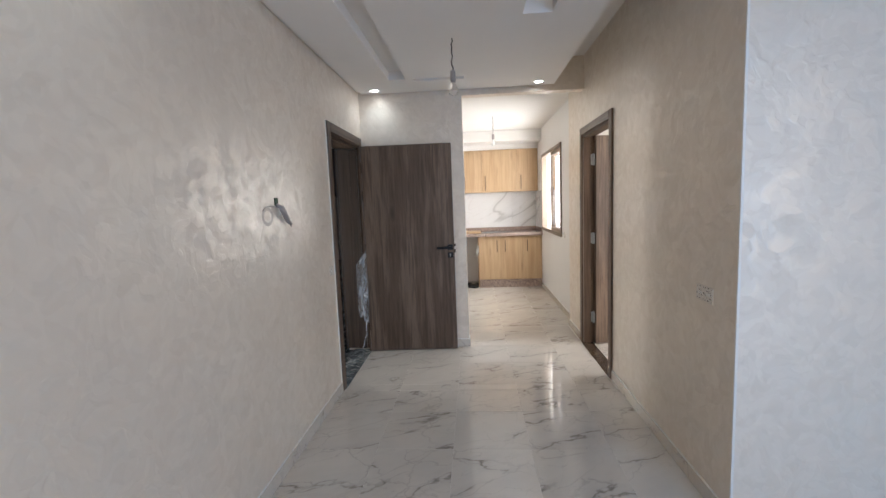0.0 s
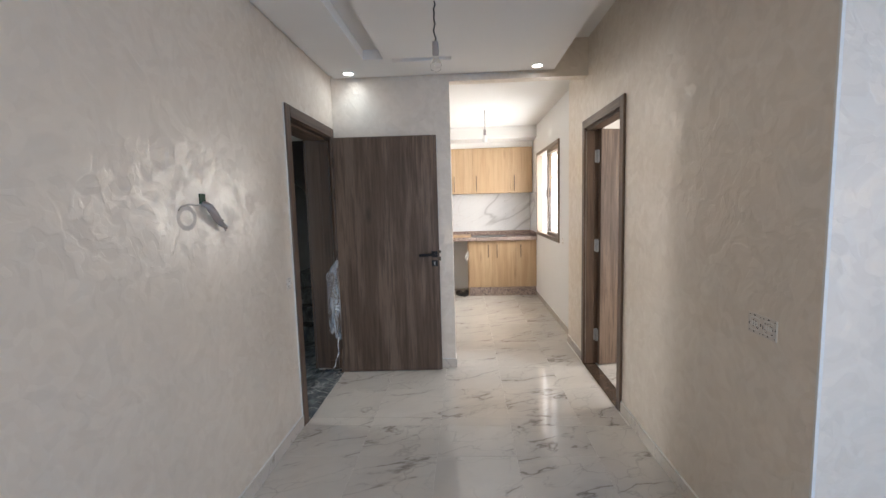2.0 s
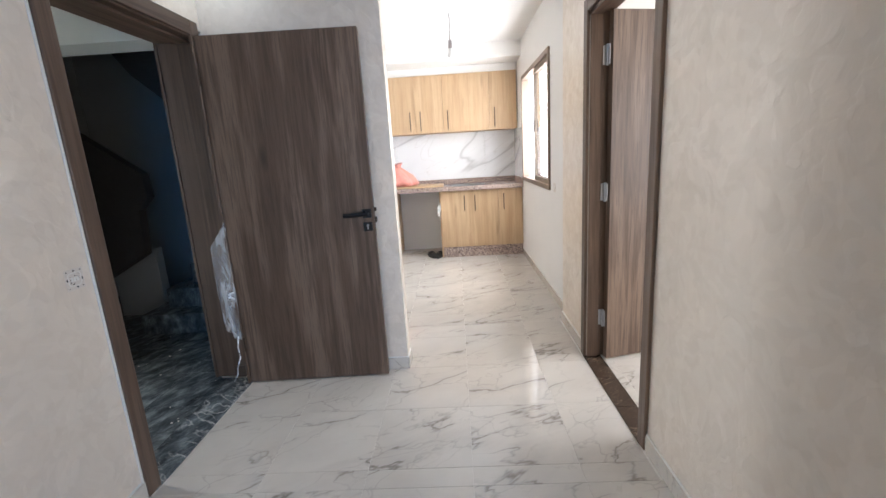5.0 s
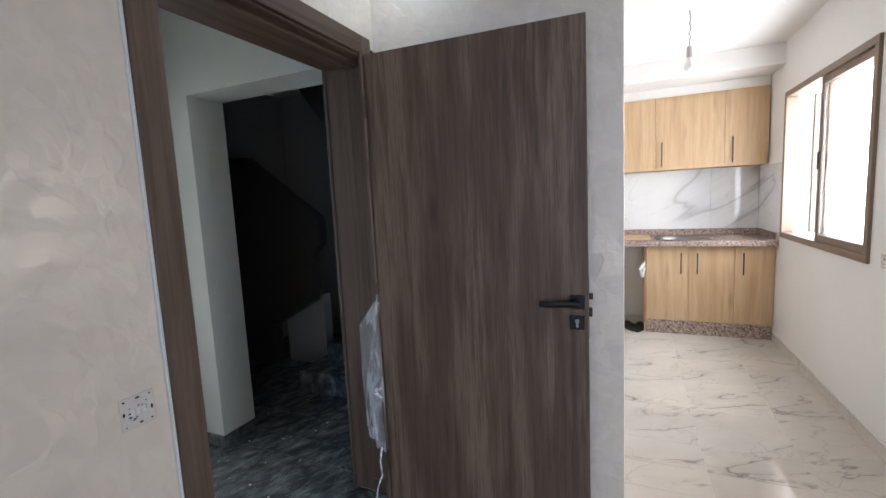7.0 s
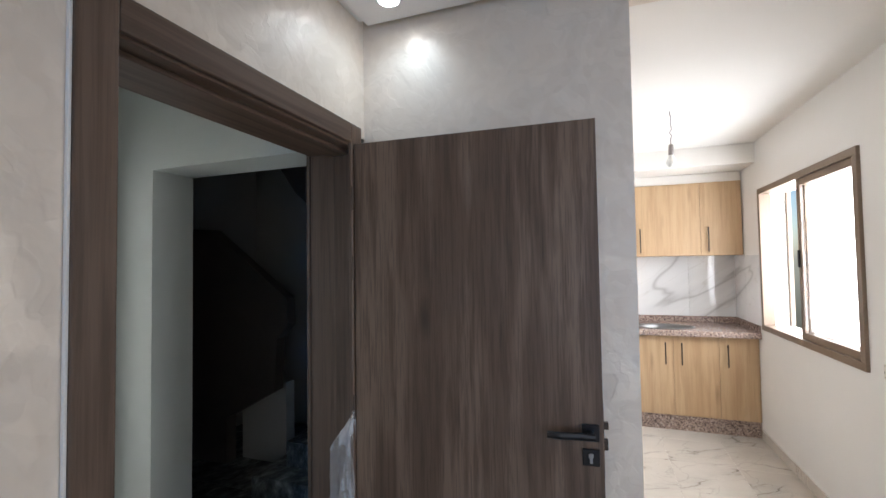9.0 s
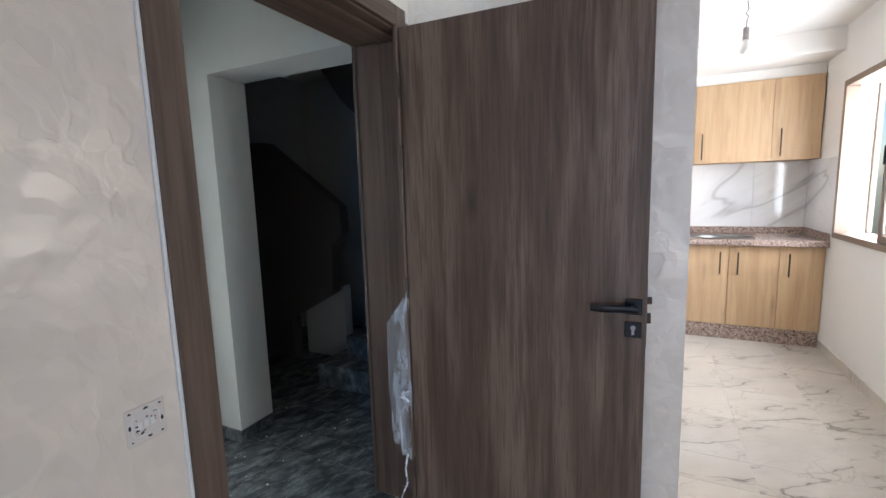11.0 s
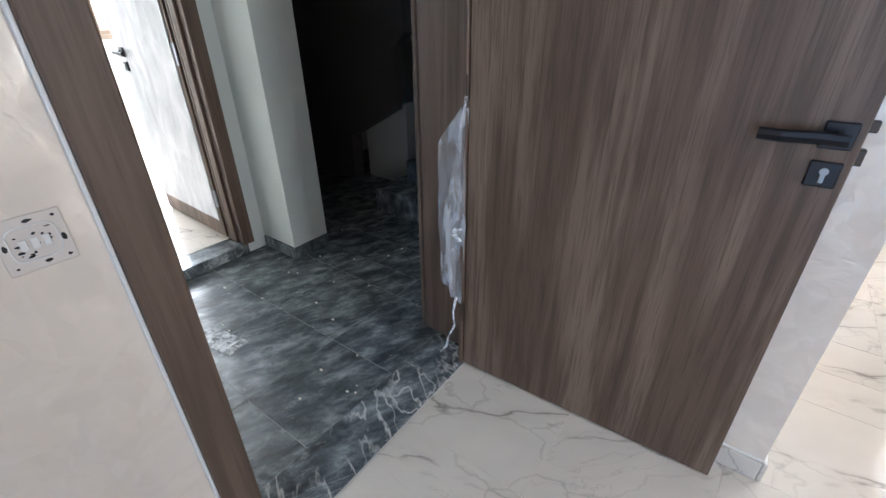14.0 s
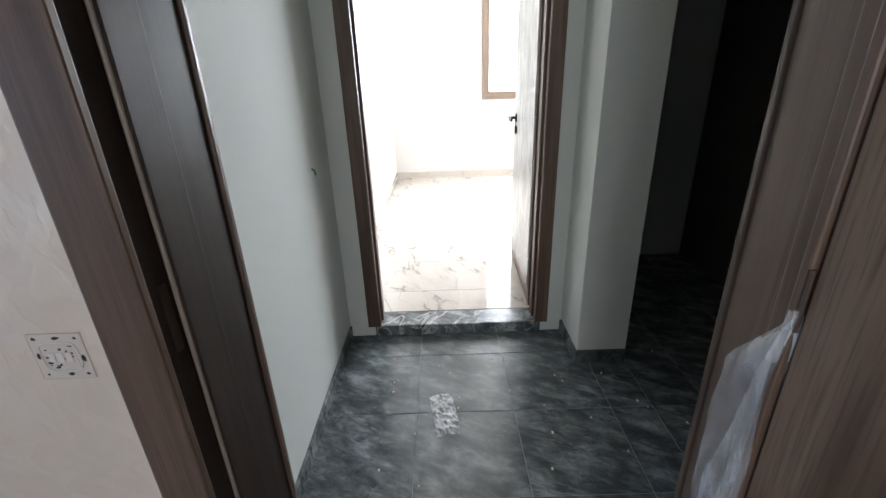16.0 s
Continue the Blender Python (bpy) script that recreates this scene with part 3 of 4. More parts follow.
skirting("baseboard", [
    (0, HALL_L, 1, -2.188, 3.128), (0, HALL_R, -1, 1.73, 3.304), (0, HALL_R, -1, 4.276, 4.82), (1, 1.73, -1, 1.058, 2.688),
    (1, CROSS_Y, -1, -1.04, -0.072), (0, -0.072, 1, CROSS_Y - 0.012, 4.28), (0, KITCHEN_R, -1, 4.955, 7.10),
    (0, 2.70, -1, -2.188, 1.718), (1, -2.2, 1, -1.054, 2.688), (1, 4.82, -1, 1.202, 4.188)], TILE_BASE)
skirting("baseboard", [(1, 3.048, 1, -2.60, -1.345), (1, 4.205, -1, -2.60, -2.318), (0, -2.318, 1, 4.193, 4.44)], DARK_TILE, 0.045, z=-0.024)
for run in ((0, -6.2, 1, 2.998, 6.19), (1, 2.985, 1, -6.188, -2.76)):
    axis, face, side, a0, a1 = run
    lo, hi = sorted((face, face + side * 0.012))
    b = box((lo, a0, 0.037), (hi, a1, 0.11), 0.002) if axis == 0 else box((a0, lo, 0.037), (a1, hi, 0.11), 0.002)
    setting(part("baseboard", b, TILE_BASE), "pale tile baseboard", "baseboard")


setting(part("corner_bead", box((HALL_R - 0.0015, 1.7285, 0.08), (HALL_R + 0.009, 1.738, TOP - 0.01), 0.001), PLASTIC), "pale plastered corner bead", "trim")


# ---- doors ----
def lever_handle(parent, x, y, z, way, out):
    """Square rose with a flat lever; way: +1 or -1 along x; out: side of the leaf along y."""
    h = part("door_handle", box((x - 0.026, min(y, y + out * 0.009), z - 0.026), (x + 0.026, max(y, y + out * 0.009), z + 0.026), 0.003), BLACK_METAL, parent, "matt black lever handle")
    bm = tube([(x, y, z), (x, y + out * 0.042, z)], 0.010, 12)
    y2 = y + out * 0.046
    bm2 = tube([(x - way * 0.012, y2, z), (x + way * 0.03, y2, z + 0.001), (x + way * 0.09, y2 + out * 0.004, z - 0.002), (x + way * 0.128, y2, z - 0.002)], [0.011, 0.0125, 0.0120, 0.0115], 8, bm, 0.6)
    part("lever", bm2, BLACK_METAL, h)
    return h


def key_plate(parent, x, y, z, out):
    e = part("lock_plate", box((x - 0.026, min(y, y + out * 0.008), z - 0.026), (x + 0.026, max(y, y + out * 0.008), z + 0.026), 0.003), BLACK_METAL, parent, "black square lock plate")
    bm = tube([(x, y + out * 0.006, z + 0.007), (x, y + out * 0.013, z + 0.007)], 0.0075, 14)
    box((x - 0.0042, min(y + out * 0.006, y + out * 0.013), z - 0.016), (x + 0.0042, max(y + out * 0.006, y + out * 0.013), z + 0.003), 0.001, bm)
    c = part("cylinder", bm, LOCK_STEEL, e, "steel lock cylinder")
    return e


def frame_set(name, wall_lo, wall_hi, y0, y1, label, stop_x, proud=0.02, width=0.068, shaded_near=False, sides=(1, -1), foot=0.0, top=2.10, deep=0.0):
    """Casing on the wall faces and a lining with a stop, round a doorway in a wall across x. y0, y1: outer edges of the casing."""
    root = setting(thing(name, label, "door"))
    i0, i1 = y0 + width, y1 - width
    for side in sides:
        face = wall_hi if side > 0 else wall_lo
        a, b = sorted((face, face + side * proud))
        mat = WALNUT_FRAME
        part("casing", box((a, y0, foot), (b, i0, top), 0.004), mat, root)
        far = deep if side < 0 else 0.0
        part("casing", box((a, i1 + far, foot), (b, y1 + far, top), 0.004), mat, root)
        part("casing_head", box((a, i0 + 0.001, top - width), (b, i1 + far - 0.001, top), 0.004), WALNUT_HEAD, root)
    if 1 in sides:
        part("sealant", box((wall_hi + 0.0004, y0 - 0.006, foot + 0.01), (wall_hi + 0.009, y0 - 0.0003, top), 0.001), PLASTIC, root, "pale sealant bead")
    z1 = top - width - 0.006
    lin = 0.03
    j0, j1 = i0 - 0.006, i1 + 0.006 + deep
    # near side of the lining has its shade painted in, far side stays walnut
    near_mat = SHADED_LINING if shaded_near else WALNUT_FRAME
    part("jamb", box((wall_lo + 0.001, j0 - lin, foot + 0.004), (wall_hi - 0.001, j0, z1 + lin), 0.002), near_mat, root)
    part("jamb", box((wall_lo + 0.001, j1, foot + 0.004), (wall_hi - 0.001, j1 + lin, z1 + lin), 0.002), WALNUT_FRAME, root)
    part("jamb_head", box((wall_lo + 0.001, j0, z1), (wall_hi - 0.001, j1, z1 + lin), 0.002), WALNUT_HEAD, root)
    # stop: the narrower part of the lining, against which the leaf shuts
    s0, s1 = stop_x
    edge = s1 if abs(s1 - wall_hi) < abs(s0 - wall_lo) else s0
    sg = 1 if edge == s1 else -1
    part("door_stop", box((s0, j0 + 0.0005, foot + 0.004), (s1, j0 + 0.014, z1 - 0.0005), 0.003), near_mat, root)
    part("seal", tube([(edge + sg * 0.002, j0 + 0.008, foot + 0.01), (edge + sg * 0.002, j0 + 0.008, z1 - 0.016)], 0.0035, 8), SEAL, root, "pale rubber door seal")
    part("door_stop", box((s0, j1 - 0.014, foot + 0.004), (s1, j1 - 0.0005, z1 - 0.0005), 0.003), WALNUT_FRAME, root)
    part("seal", tube([(edge + sg * 0.002, j1 - 0.008, foot + 0.01), (edge + sg * 0.002, j1 - 0.008, z1 - 0.016)], 0.0035, 8), SEAL, root, "pale rubber door seal")
    part("door_stop", box((s0, j0 + 0.015, z1 - 0.014), (s1, j1 - 0.015, z1 - 0.0005), 0.003), WALNUT_HEAD, root)
    return root, i0, i1


def hinge(parent, x, y, z, mat=None):
    h = part("hinge", tube([(x, y, z - 0.05), (x, y, z + 0.05)], 0.007, 10), mat or STEEL, parent, "steel butt hinge")
    return h


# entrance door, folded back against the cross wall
door_1, e0, e1 = frame_set("door_1", -1.31, HALL_L, 3.122, 4.108, "brown walnut entrance door standing open against the wall", (-1.19, -1.112), width=0.075, proud=0.017, shaded_near=True, foot=0.0, top=2.086, deep=0.098)
leaf = part("door_leaf", box((-1.045, 4.042, 0.008), (-0.187, 4.082, 2.007), 0.002), WALNUT, door_1, "brown walnut laminate leaf with vertical grain")
leaf.matrix_world = pose(-1.045, 4.042, 0) @ pose(0, 0, 0, 0, 0, 2.1) @ pose(1.045, -4.042, 0)
lever_handle(leaf, -0.226, 4.042, 1.018, -1, -1)
key_plate(leaf, -0.226, 4.042, 0.942, -1)
part("latch", box((-0.1875, 4.052, 1.026), (-0.172, 4.068, 1.048), 0.002), BRONZE, leaf, "steel latch bolt")
part("deadbolt", box((-0.1875, 4.052, 0.962), (-0.174, 4.070, 0.994), 0.002), BRONZE, leaf, "steel dead bolt")
part("lock_face", box((-0.1872, 4.050, 0.88), (-0.1855, 4.074, 1.11), 0.0006), BRONZE, leaf)
part("strike_plate", box((-1.104, 3.1905, 0.955), (-1.088, 3.1925, 1.06), 0.0006), BRONZE, door_1, "steel strike plate on the jamb")
for z in (1.80, 1.54, 1.03, 0.26):
    h = part("hinge", tube([(-1.0495, 4.0375, z - 0.045), (-1.0495, 4.0375, z + 0.045)], 0.0048, 10), BRONZE, door_1, "dark butt hinge")

part("plinth_block", box((-1.188, 4.1165, 0.006), (-1.114, 4.1225, 0.085), 0.003), WALNUT_FRAME, door_1, "small brown foot piece on the jamb")

# inner door to the side room
door_2, r0, r1 = frame_set("door_2", HALL_R, 1.19, 3.306, 4.273, "brown walnut inner door standing open into the side room", (1.070, 1.136), proud=0.017, sides=(-1, 1))
leaf_2 = part("door_leaf", box((0.004, -0.040, 0.010), (0.81, 0.0, 2.020), 0.002), WALNUT, door_2, "brown walnut laminate leaf")
leaf_2.matrix_world = pose(1.162, 4.188, 0, 0, 0, 14)
for z in (1.80, 1.05, 0.27):
    h = part("hinge", tube([(1.156, 4.180, z - 0.055), (1.156, 4.180, z + 0.055)], 0.008, 12), STEEL, door_2, "bright steel hinge")
    part("hinge_plate", box((1.137, 4.1945, z - 0.05), (1.152, 4.1975, z + 0.05), 0.0006), STEEL, h)
    part("hinge_plate", box((1.160, 4.156, z - 0.05), (1.164, 4.172, z + 0.05), 0.0006), STEEL, h)

# door of the sunlit room, still in its film
door_3, l0, l1 = frame_set("door_3", -2.73, -2.612, 3.150, 4.125, "brown walnut door in protective film, open into the sunlit room", (-2.71, -2.655), foot=0.036, top=2.115)
leaf_3 = part("door_leaf", box((-0.78, 0.0, 0.045), (-0.004, 0.040, 2.03), 0.002), WALNUT, door_3)
leaf_3.matrix_world = pose(-2.756, 4.050, 0, 0, 0, -2)
part("film_wrap", box((-0.765, -0.007, 0.15), (-0.03, -0.003, 2.02)), WRAP, leaf_3, "creased clear protective film, its glare painted pale")
lever_handle(leaf_3, -0.68, -0.008, 1.03, 1, -1)
key_plate(leaf_3, -0.68, -0.008, 0.955, -1)
for z in (1.85, 1.05, 0.30):
    hinge(door_3, -2.742, 4.040, z)


# ---- windows ----
def sliding_window(name, x, way, y0, y1, z0, z1, mat, label, proud=0.03, slid=False):
    """Two-sash sliding window in a wall across x, slid: both sashes at the y0 end; x: inner wall face; way: +1 if outdoors lies at greater x."""
    root = setting(thing(name, label, "window"))

    def bx(a, b, p0, p1, q0, q1, bev=0.003):
        lo, hi = sorted((x + way * a, x + way * b))
        return box((lo, p0, q0), (hi, p1, q1), bev)

    fw = 0.045
    part("window_frame", bx(-proud, 0.066, y0, y1, z0, z0 + fw), mat, root, "brown aluminium frame")
    part("window_frame", bx(-proud, 0.066, y0, y1, z1 - fw, z1), mat, root)
    part("window_frame", bx(-proud, 0.066, y0, y0 + fw, z0 + fw, z1 - fw), mat, root)
    part("window_frame", bx(-proud, 0.066, y1 - fw, y1, z0 + fw, z1 - fw), mat, root)
    ym = (y0 + y1) / 2
    far = (y0 + fw + 0.006, ym + 0.048, 0.036) if slid else (ym - 0.03, y1 - fw, 0.036)
    for a0, a1, d in ((y0 + fw, ym + 0.04, 0.001), far):
        sw = 0.046
        q0, q1 = z0 + fw, z1 - fw
        sash = part("sash", bx(d, d + 0.029, a0, a0 + sw, q0, q1), mat, root)
        part("sash_rail", bx(d, d + 0.029, a1 - sw, a1, q0, q1), mat, sash)
        part("sash_rail", bx(d, d + 0.029, a0 + sw, a1 - sw, q0, q0 + sw), mat, sash)
        part("sash_rail", bx(d, d + 0.029, a0 + sw, a1 - sw, q1 - sw, q1), mat, sash)
        pane = part("pane", bx(d + 0.012, d + 0.017, a0 + sw, a1 - sw, q0 + sw, q1 - sw, 0), GLASS, sash)
        pane.visible_shadow = False
    if slid:
        part("latch", bx(-0.012, 0.0, ym + 0.008, ym + 0.026, (z0 + z1) / 2 - 0.06, (z0 + z1) / 2 + 0.06), BLACK_METAL, root, "dark sash latch")
        part("shutter_rail", bx(0.165, 0.195, y1 - 0.072, y1 - 0.0425, z0 + fw, z1 - fw), mat, root, "brown outer shutter rail")
    return root


sliding_window("window_1", KITCHEN_R, 1, 5.482, 6.972, 0.955, 2.14, ALU, "brown aluminium sliding kitchen window, half slid open", 0.018, True)
sliding_window("window_2", -6.2, -1, 4.10, 5.66, 0.98, 2.21, ALU, "brown aluminium window of the sunlit room")


# ---- kitchen ----
def bar_handle(parent, x, y, z0, z1):
    """Slim bar on two posts, proud of a front that faces -y."""
    h = part("handle", tube([(x, y - 0.03, z0), (x, y - 0.03, z1)], 0.006, 10), BRONZE, parent, "dark bronze bar handle")
    for z in (z0 + 0.025, z1 - 0.025):
        part("post", tube([(x, y - 0.03, z), (x, y, z)], 0.0045, 8), BRONZE, h)


def cupboard(name, x0, x1, y, depth, z0, z1, doors, label, group):
    """A cabinet unit; doors: (x0, x1, handle x, handle z0, handle z1)."""
    root = thing(name, label, "cabinet", group)
    part("body", box((x0 + 0.001, y + 0.020, z0), (x1 - 0.001, y + depth, z1), 0.001), OAK_EDGE, root)
    for a, b, hx, h0, h1 in doors:
        d = part("door", box((a + 0.0015, y, z0 + 0.001), (b - 0.0015, y + 0.018, z1 - 0.001), 0.0012), OAK, root, "light oak laminate door")
        bar_handle(d, hx, y, h0, h1)
    return root


for x0, x1, doors in (
        (0.085, 0.815, ((0.085, 0.450, 0.382, 0.60, 0.80), (0.450, 0.815, 0.516, 0.60, 0.80))),
        (0.815, 1.110, ((0.815, 1.110, 0.878, 0.60, 0.80),)),
        (-1.05, -0.52, ((-1.05, -0.52, -0.58, 0.60, 0.80),))):
    cupboard("base_cabinet", x0, x1, 7.10, 0.6, 0.137, 0.855, doors, "light oak base cabinet under the granite worktop", "kitchen base cabinets")
for x0, x1, doors in (
        (0.765, 1.112, ((0.765, 1.112, 0.826, 1.625, 1.865),)),
        (0.17, 0.765, ((0.17, 0.765, 0.228, 1.625, 1.865),)),
        (-0.56, 0.17, ((-0.56, -0.19, -0.255, 1.625, 1.865), (-0.19, 0.17, -0.123, 1.625, 1.865))),
        (-1.06, -0.56, ((-1.06, -0.56, -0.615, 1.625, 1.865),))):
    cupboard("wall_cabinet", x0, x1, 7.41, 0.308, 1.592, 2.30, doors, "light oak wall cabinet above the marble backsplash", "kitchen wall cabinets")
tagged(part("filler_panel", box((HALL_L + 0.01, 7.43, 2.303), (KITCHEN_R - 0.004, 7.45, 2.390)), KITCHEN_CEILING), "white filler strip above the wall cabinets", "panel", kind="structure")
for x0, x1 in ((0.088, 1.116), (-1.05, -0.52)):
    tagged(part("plinth", box((x0, 7.114, 0.001), (x1, 7.136, 0.135), 0.001), GRANITE), "pink brown granite plinth under the base cabinets", "plinth")
for x0 in (0.066, -0.518):
    tagged(part("side_panel", box((x0, 7.122, 0.001), (x0 + 0.018, 7.70, 0.857), 0.001), OAK_EDGE), "oak side panel beside the appliance gap", "panel")
tagged(part("filler_strip", box((1.1115, 7.104, 0.137), (1.119, 7.122, 0.857), 0.001), OAK_EDGE), "narrow filler strip between cabinet and wall", "panel")

worktop = thing("worktop", "speckled pink brown granite worktop with an oval sink", "worktop")
sink_c, sink_r = (0.405, 7.285), (0.25, 0.165)


def worktop_mesh():
    """Slab from the west wall to the east wall with an oval cut-out."""
    x0, x1, y0, y1, z0, z1 = -1.064, 1.1205, 7.042, 7.718, 0.866, 0.914
    bm, n = bmesh.new(), 48
    oval, rim = [], []
    for k in range(n):
        a = k * math.tau / n
        c, s = math.cos(a), math.sin(a)
        oval.append((sink_c[0] + sink_r[0] * c, sink_c[1] + sink_r[1] * s))
        # where the ray from the sink's centre leaves a square round it
        t = min(0.33 / max(abs(c), 1e-6), 0.235 / max(abs(s), 1e-6))
        rim.append((sink_c[0] + t * c, sink_c[1] + t * s))
    for z, flip in ((z1, False), (z0, True)):
        a = [bm.verts.new((*p, z)) for p in oval]
        b = [bm.verts.new((*p, z)) for p in rim]
        for k in range(n):
            f = [a[k], b[k], b[(k + 1) % n], a[(k + 1) % n]]
            bm.faces.new(f[::-1] if flip else f)
    lo = [bm.verts.new((*p, z0)) for p in oval]
    hi = [bm.verts.new((*p, z1)) for p in oval]
    for k in range(n):
        bm.faces.new([lo[k], lo[(k + 1) % n], hi[(k + 1) % n], hi[k]])
    sx0, sx1, sy0, sy1 = sink_c[0] - 0.33, sink_c[0] + 0.33, sink_c[1] - 0.235, sink_c[1] + 0.235
    for p in ((x0, sx0, y0, y1), (sx1, x1, y0, y1), (sx0, sx1, y0, sy0), (sx0, sx1, sy1, y1)):
        box((p[0], p[2], z0), (p[1], p[3], z1), 0, bm)
    bmesh.ops.recalc_face_normals(bm, faces=bm.faces)
    return bm


part("slab", worktop_mesh(), GRANITE, worktop)
part("front_edge", box((-1.064, 7.034, 0.864), (1.1205, 7.0415, 0.9155), 0.003), GRANITE, worktop, "polished granite nosing")
part("upstand", box((-1.064, 7.692, 0.9145), (1.1205, 7.712, 0.975), 0.002), GRANITE, worktop)
part("upstand", box((1.104, 7.05, 0.9145), (1.121, 7.6915, 0.975), 0.002), GRANITE, worktop)
sink_bm = bmesh.new()
rings = []
for s, z in ((1.06, 0.918), (1.05, 0.921), (0.985, 0.919), (0.96, 0.90), (0.90, 0.79), (0.70, 0.755), (0.12, 0.75)):
    rings.append([sink_bm.verts.new((sink_c[0] + sink_r[0] * s * math.cos(k * math.tau / 48), sink_c[1] + sink_r[1] * s * math.sin(k * math.tau / 48), z)) for k in range(48)])
for q0, q1 in zip(rings, rings[1:]):
    for k in range(48):
        sink_bm.faces.new([q0[k], q0[(k + 1) % 48], q1[(k + 1) % 48], q1[k]])
sink_bm.faces.new(rings[-1])
bmesh.ops.recalc_face_normals(sink_bm, faces=sink_bm.faces)
sink = tagged(part("sink", sink_bm, SINK_STEEL, smooth=True), "oval stainless steel sink let into the worktop", "sink")

board = tagged(part("wooden_board", box((-0.50, 7.12, 0.9165), (0.125, 7.52, 0.937), 0.003), OAK_EDGE), "plain wooden board lying on the worktop", "board")

# backsplash slabs behind and beside the worktop
splash = setting(thing("backsplash", "white marble backsplash tiles with grey veins", "backsplash"))
for x0, x1 in ((-1.062, -0.50), (-0.498, 0.10), (0.102, 0.70), (0.702, 1.110)):
    part("tile", box((x0, 7.706, 0.9765), (x1, 7.7175, 1.5905), 0.001), SPLASH, splash)
part("tile", box((1.1115, 6.976, 0.977), (1.120, 7.38, 1.585), 0.001), SPLASH, splash)
part("tile", box((1.1115, 7.382, 0.977), (1.120, 7.704, 1.5905), 0.001), SPLASH, splash)


def crumpled_bag():
    """A slumped knotted carrier bag."""
    bm = lathe([(0.02, 0.0), (0.15, 0.004), (0.175, 0.03), (0.17, 0.08), (0.13, 0.16), (0.07, 0.235), (0.03, 0.275), (0.035, 0.30), (0.055, 0.335), (0.01, 0.325)], 30)
    for v in bm.verts:
        a = math.atan2(v.co.y, v.co.x)
        r = math.hypot(v.co.x, v.co.y)
        k = 1 + 0.16 * math.sin(5 * a + 9 * v.co.z) + 0.10 * noise.noise(v.co * 14)
        v.co.x, v.co.y = r * k * math.cos(a), r * k * math.sin(a)
        if v.co.z > 0.01:
            v.co.z *= 1 + 0.08 * noise.noise(v.co * 9)
            v.co.x -= 0.10 * v.co.z
    return bm


bag = tagged(part("plastic_bag", crumpled_bag(), RED_BAG, smooth=True), "crumpled red plastic bag resting on the worktop", "bag")
bag.matrix_world = pose(-0.42, 7.34, 0.938) @ Matrix.Diagonal((1.15, 1.0, 0.88, 1))


def slipper(name, x, y, rz):
    root = thing(name, "black rubber slide slipper on the floor", "slipper", "pair of slippers", (x, y, 0.0), rz)
    outline = []
    for k in range(28):
        a = k * math.tau / 28
        w = 0.046 + 0.008 * math.sin(a)
        outline.append((w * math.cos(a), 0.125 * math.sin(a)))
    part("sole", prism(outline, 0.001, 0.026, 2), RUBBER, root)
    bm = bmesh.new()
    rows = []
    for j in range(5):
        yy = -0.015 + j * 0.024
        rows.append([bm.verts.new((0.05 * math.cos(math.pi * i / 10), yy, 0.02 + (0.05 - 0.003 * (j - 2) ** 2) * math.sin(math.pi * i / 10))) for i in range(11)])
    for p, q in zip(rows, rows[1:]):
        for i in range(10):
            bm.faces.new([p[i], p[i + 1], q[i + 1], q[i]])
    bmesh.ops.solidify(bm, geom=bm.faces[:], thickness=0.006)
    part("strap", bm, RUBBER, root, smooth=True)


slipper("slipper", -0.07, 7.20, 20)
slipper("slipper", 0.025, 7.18, -12)


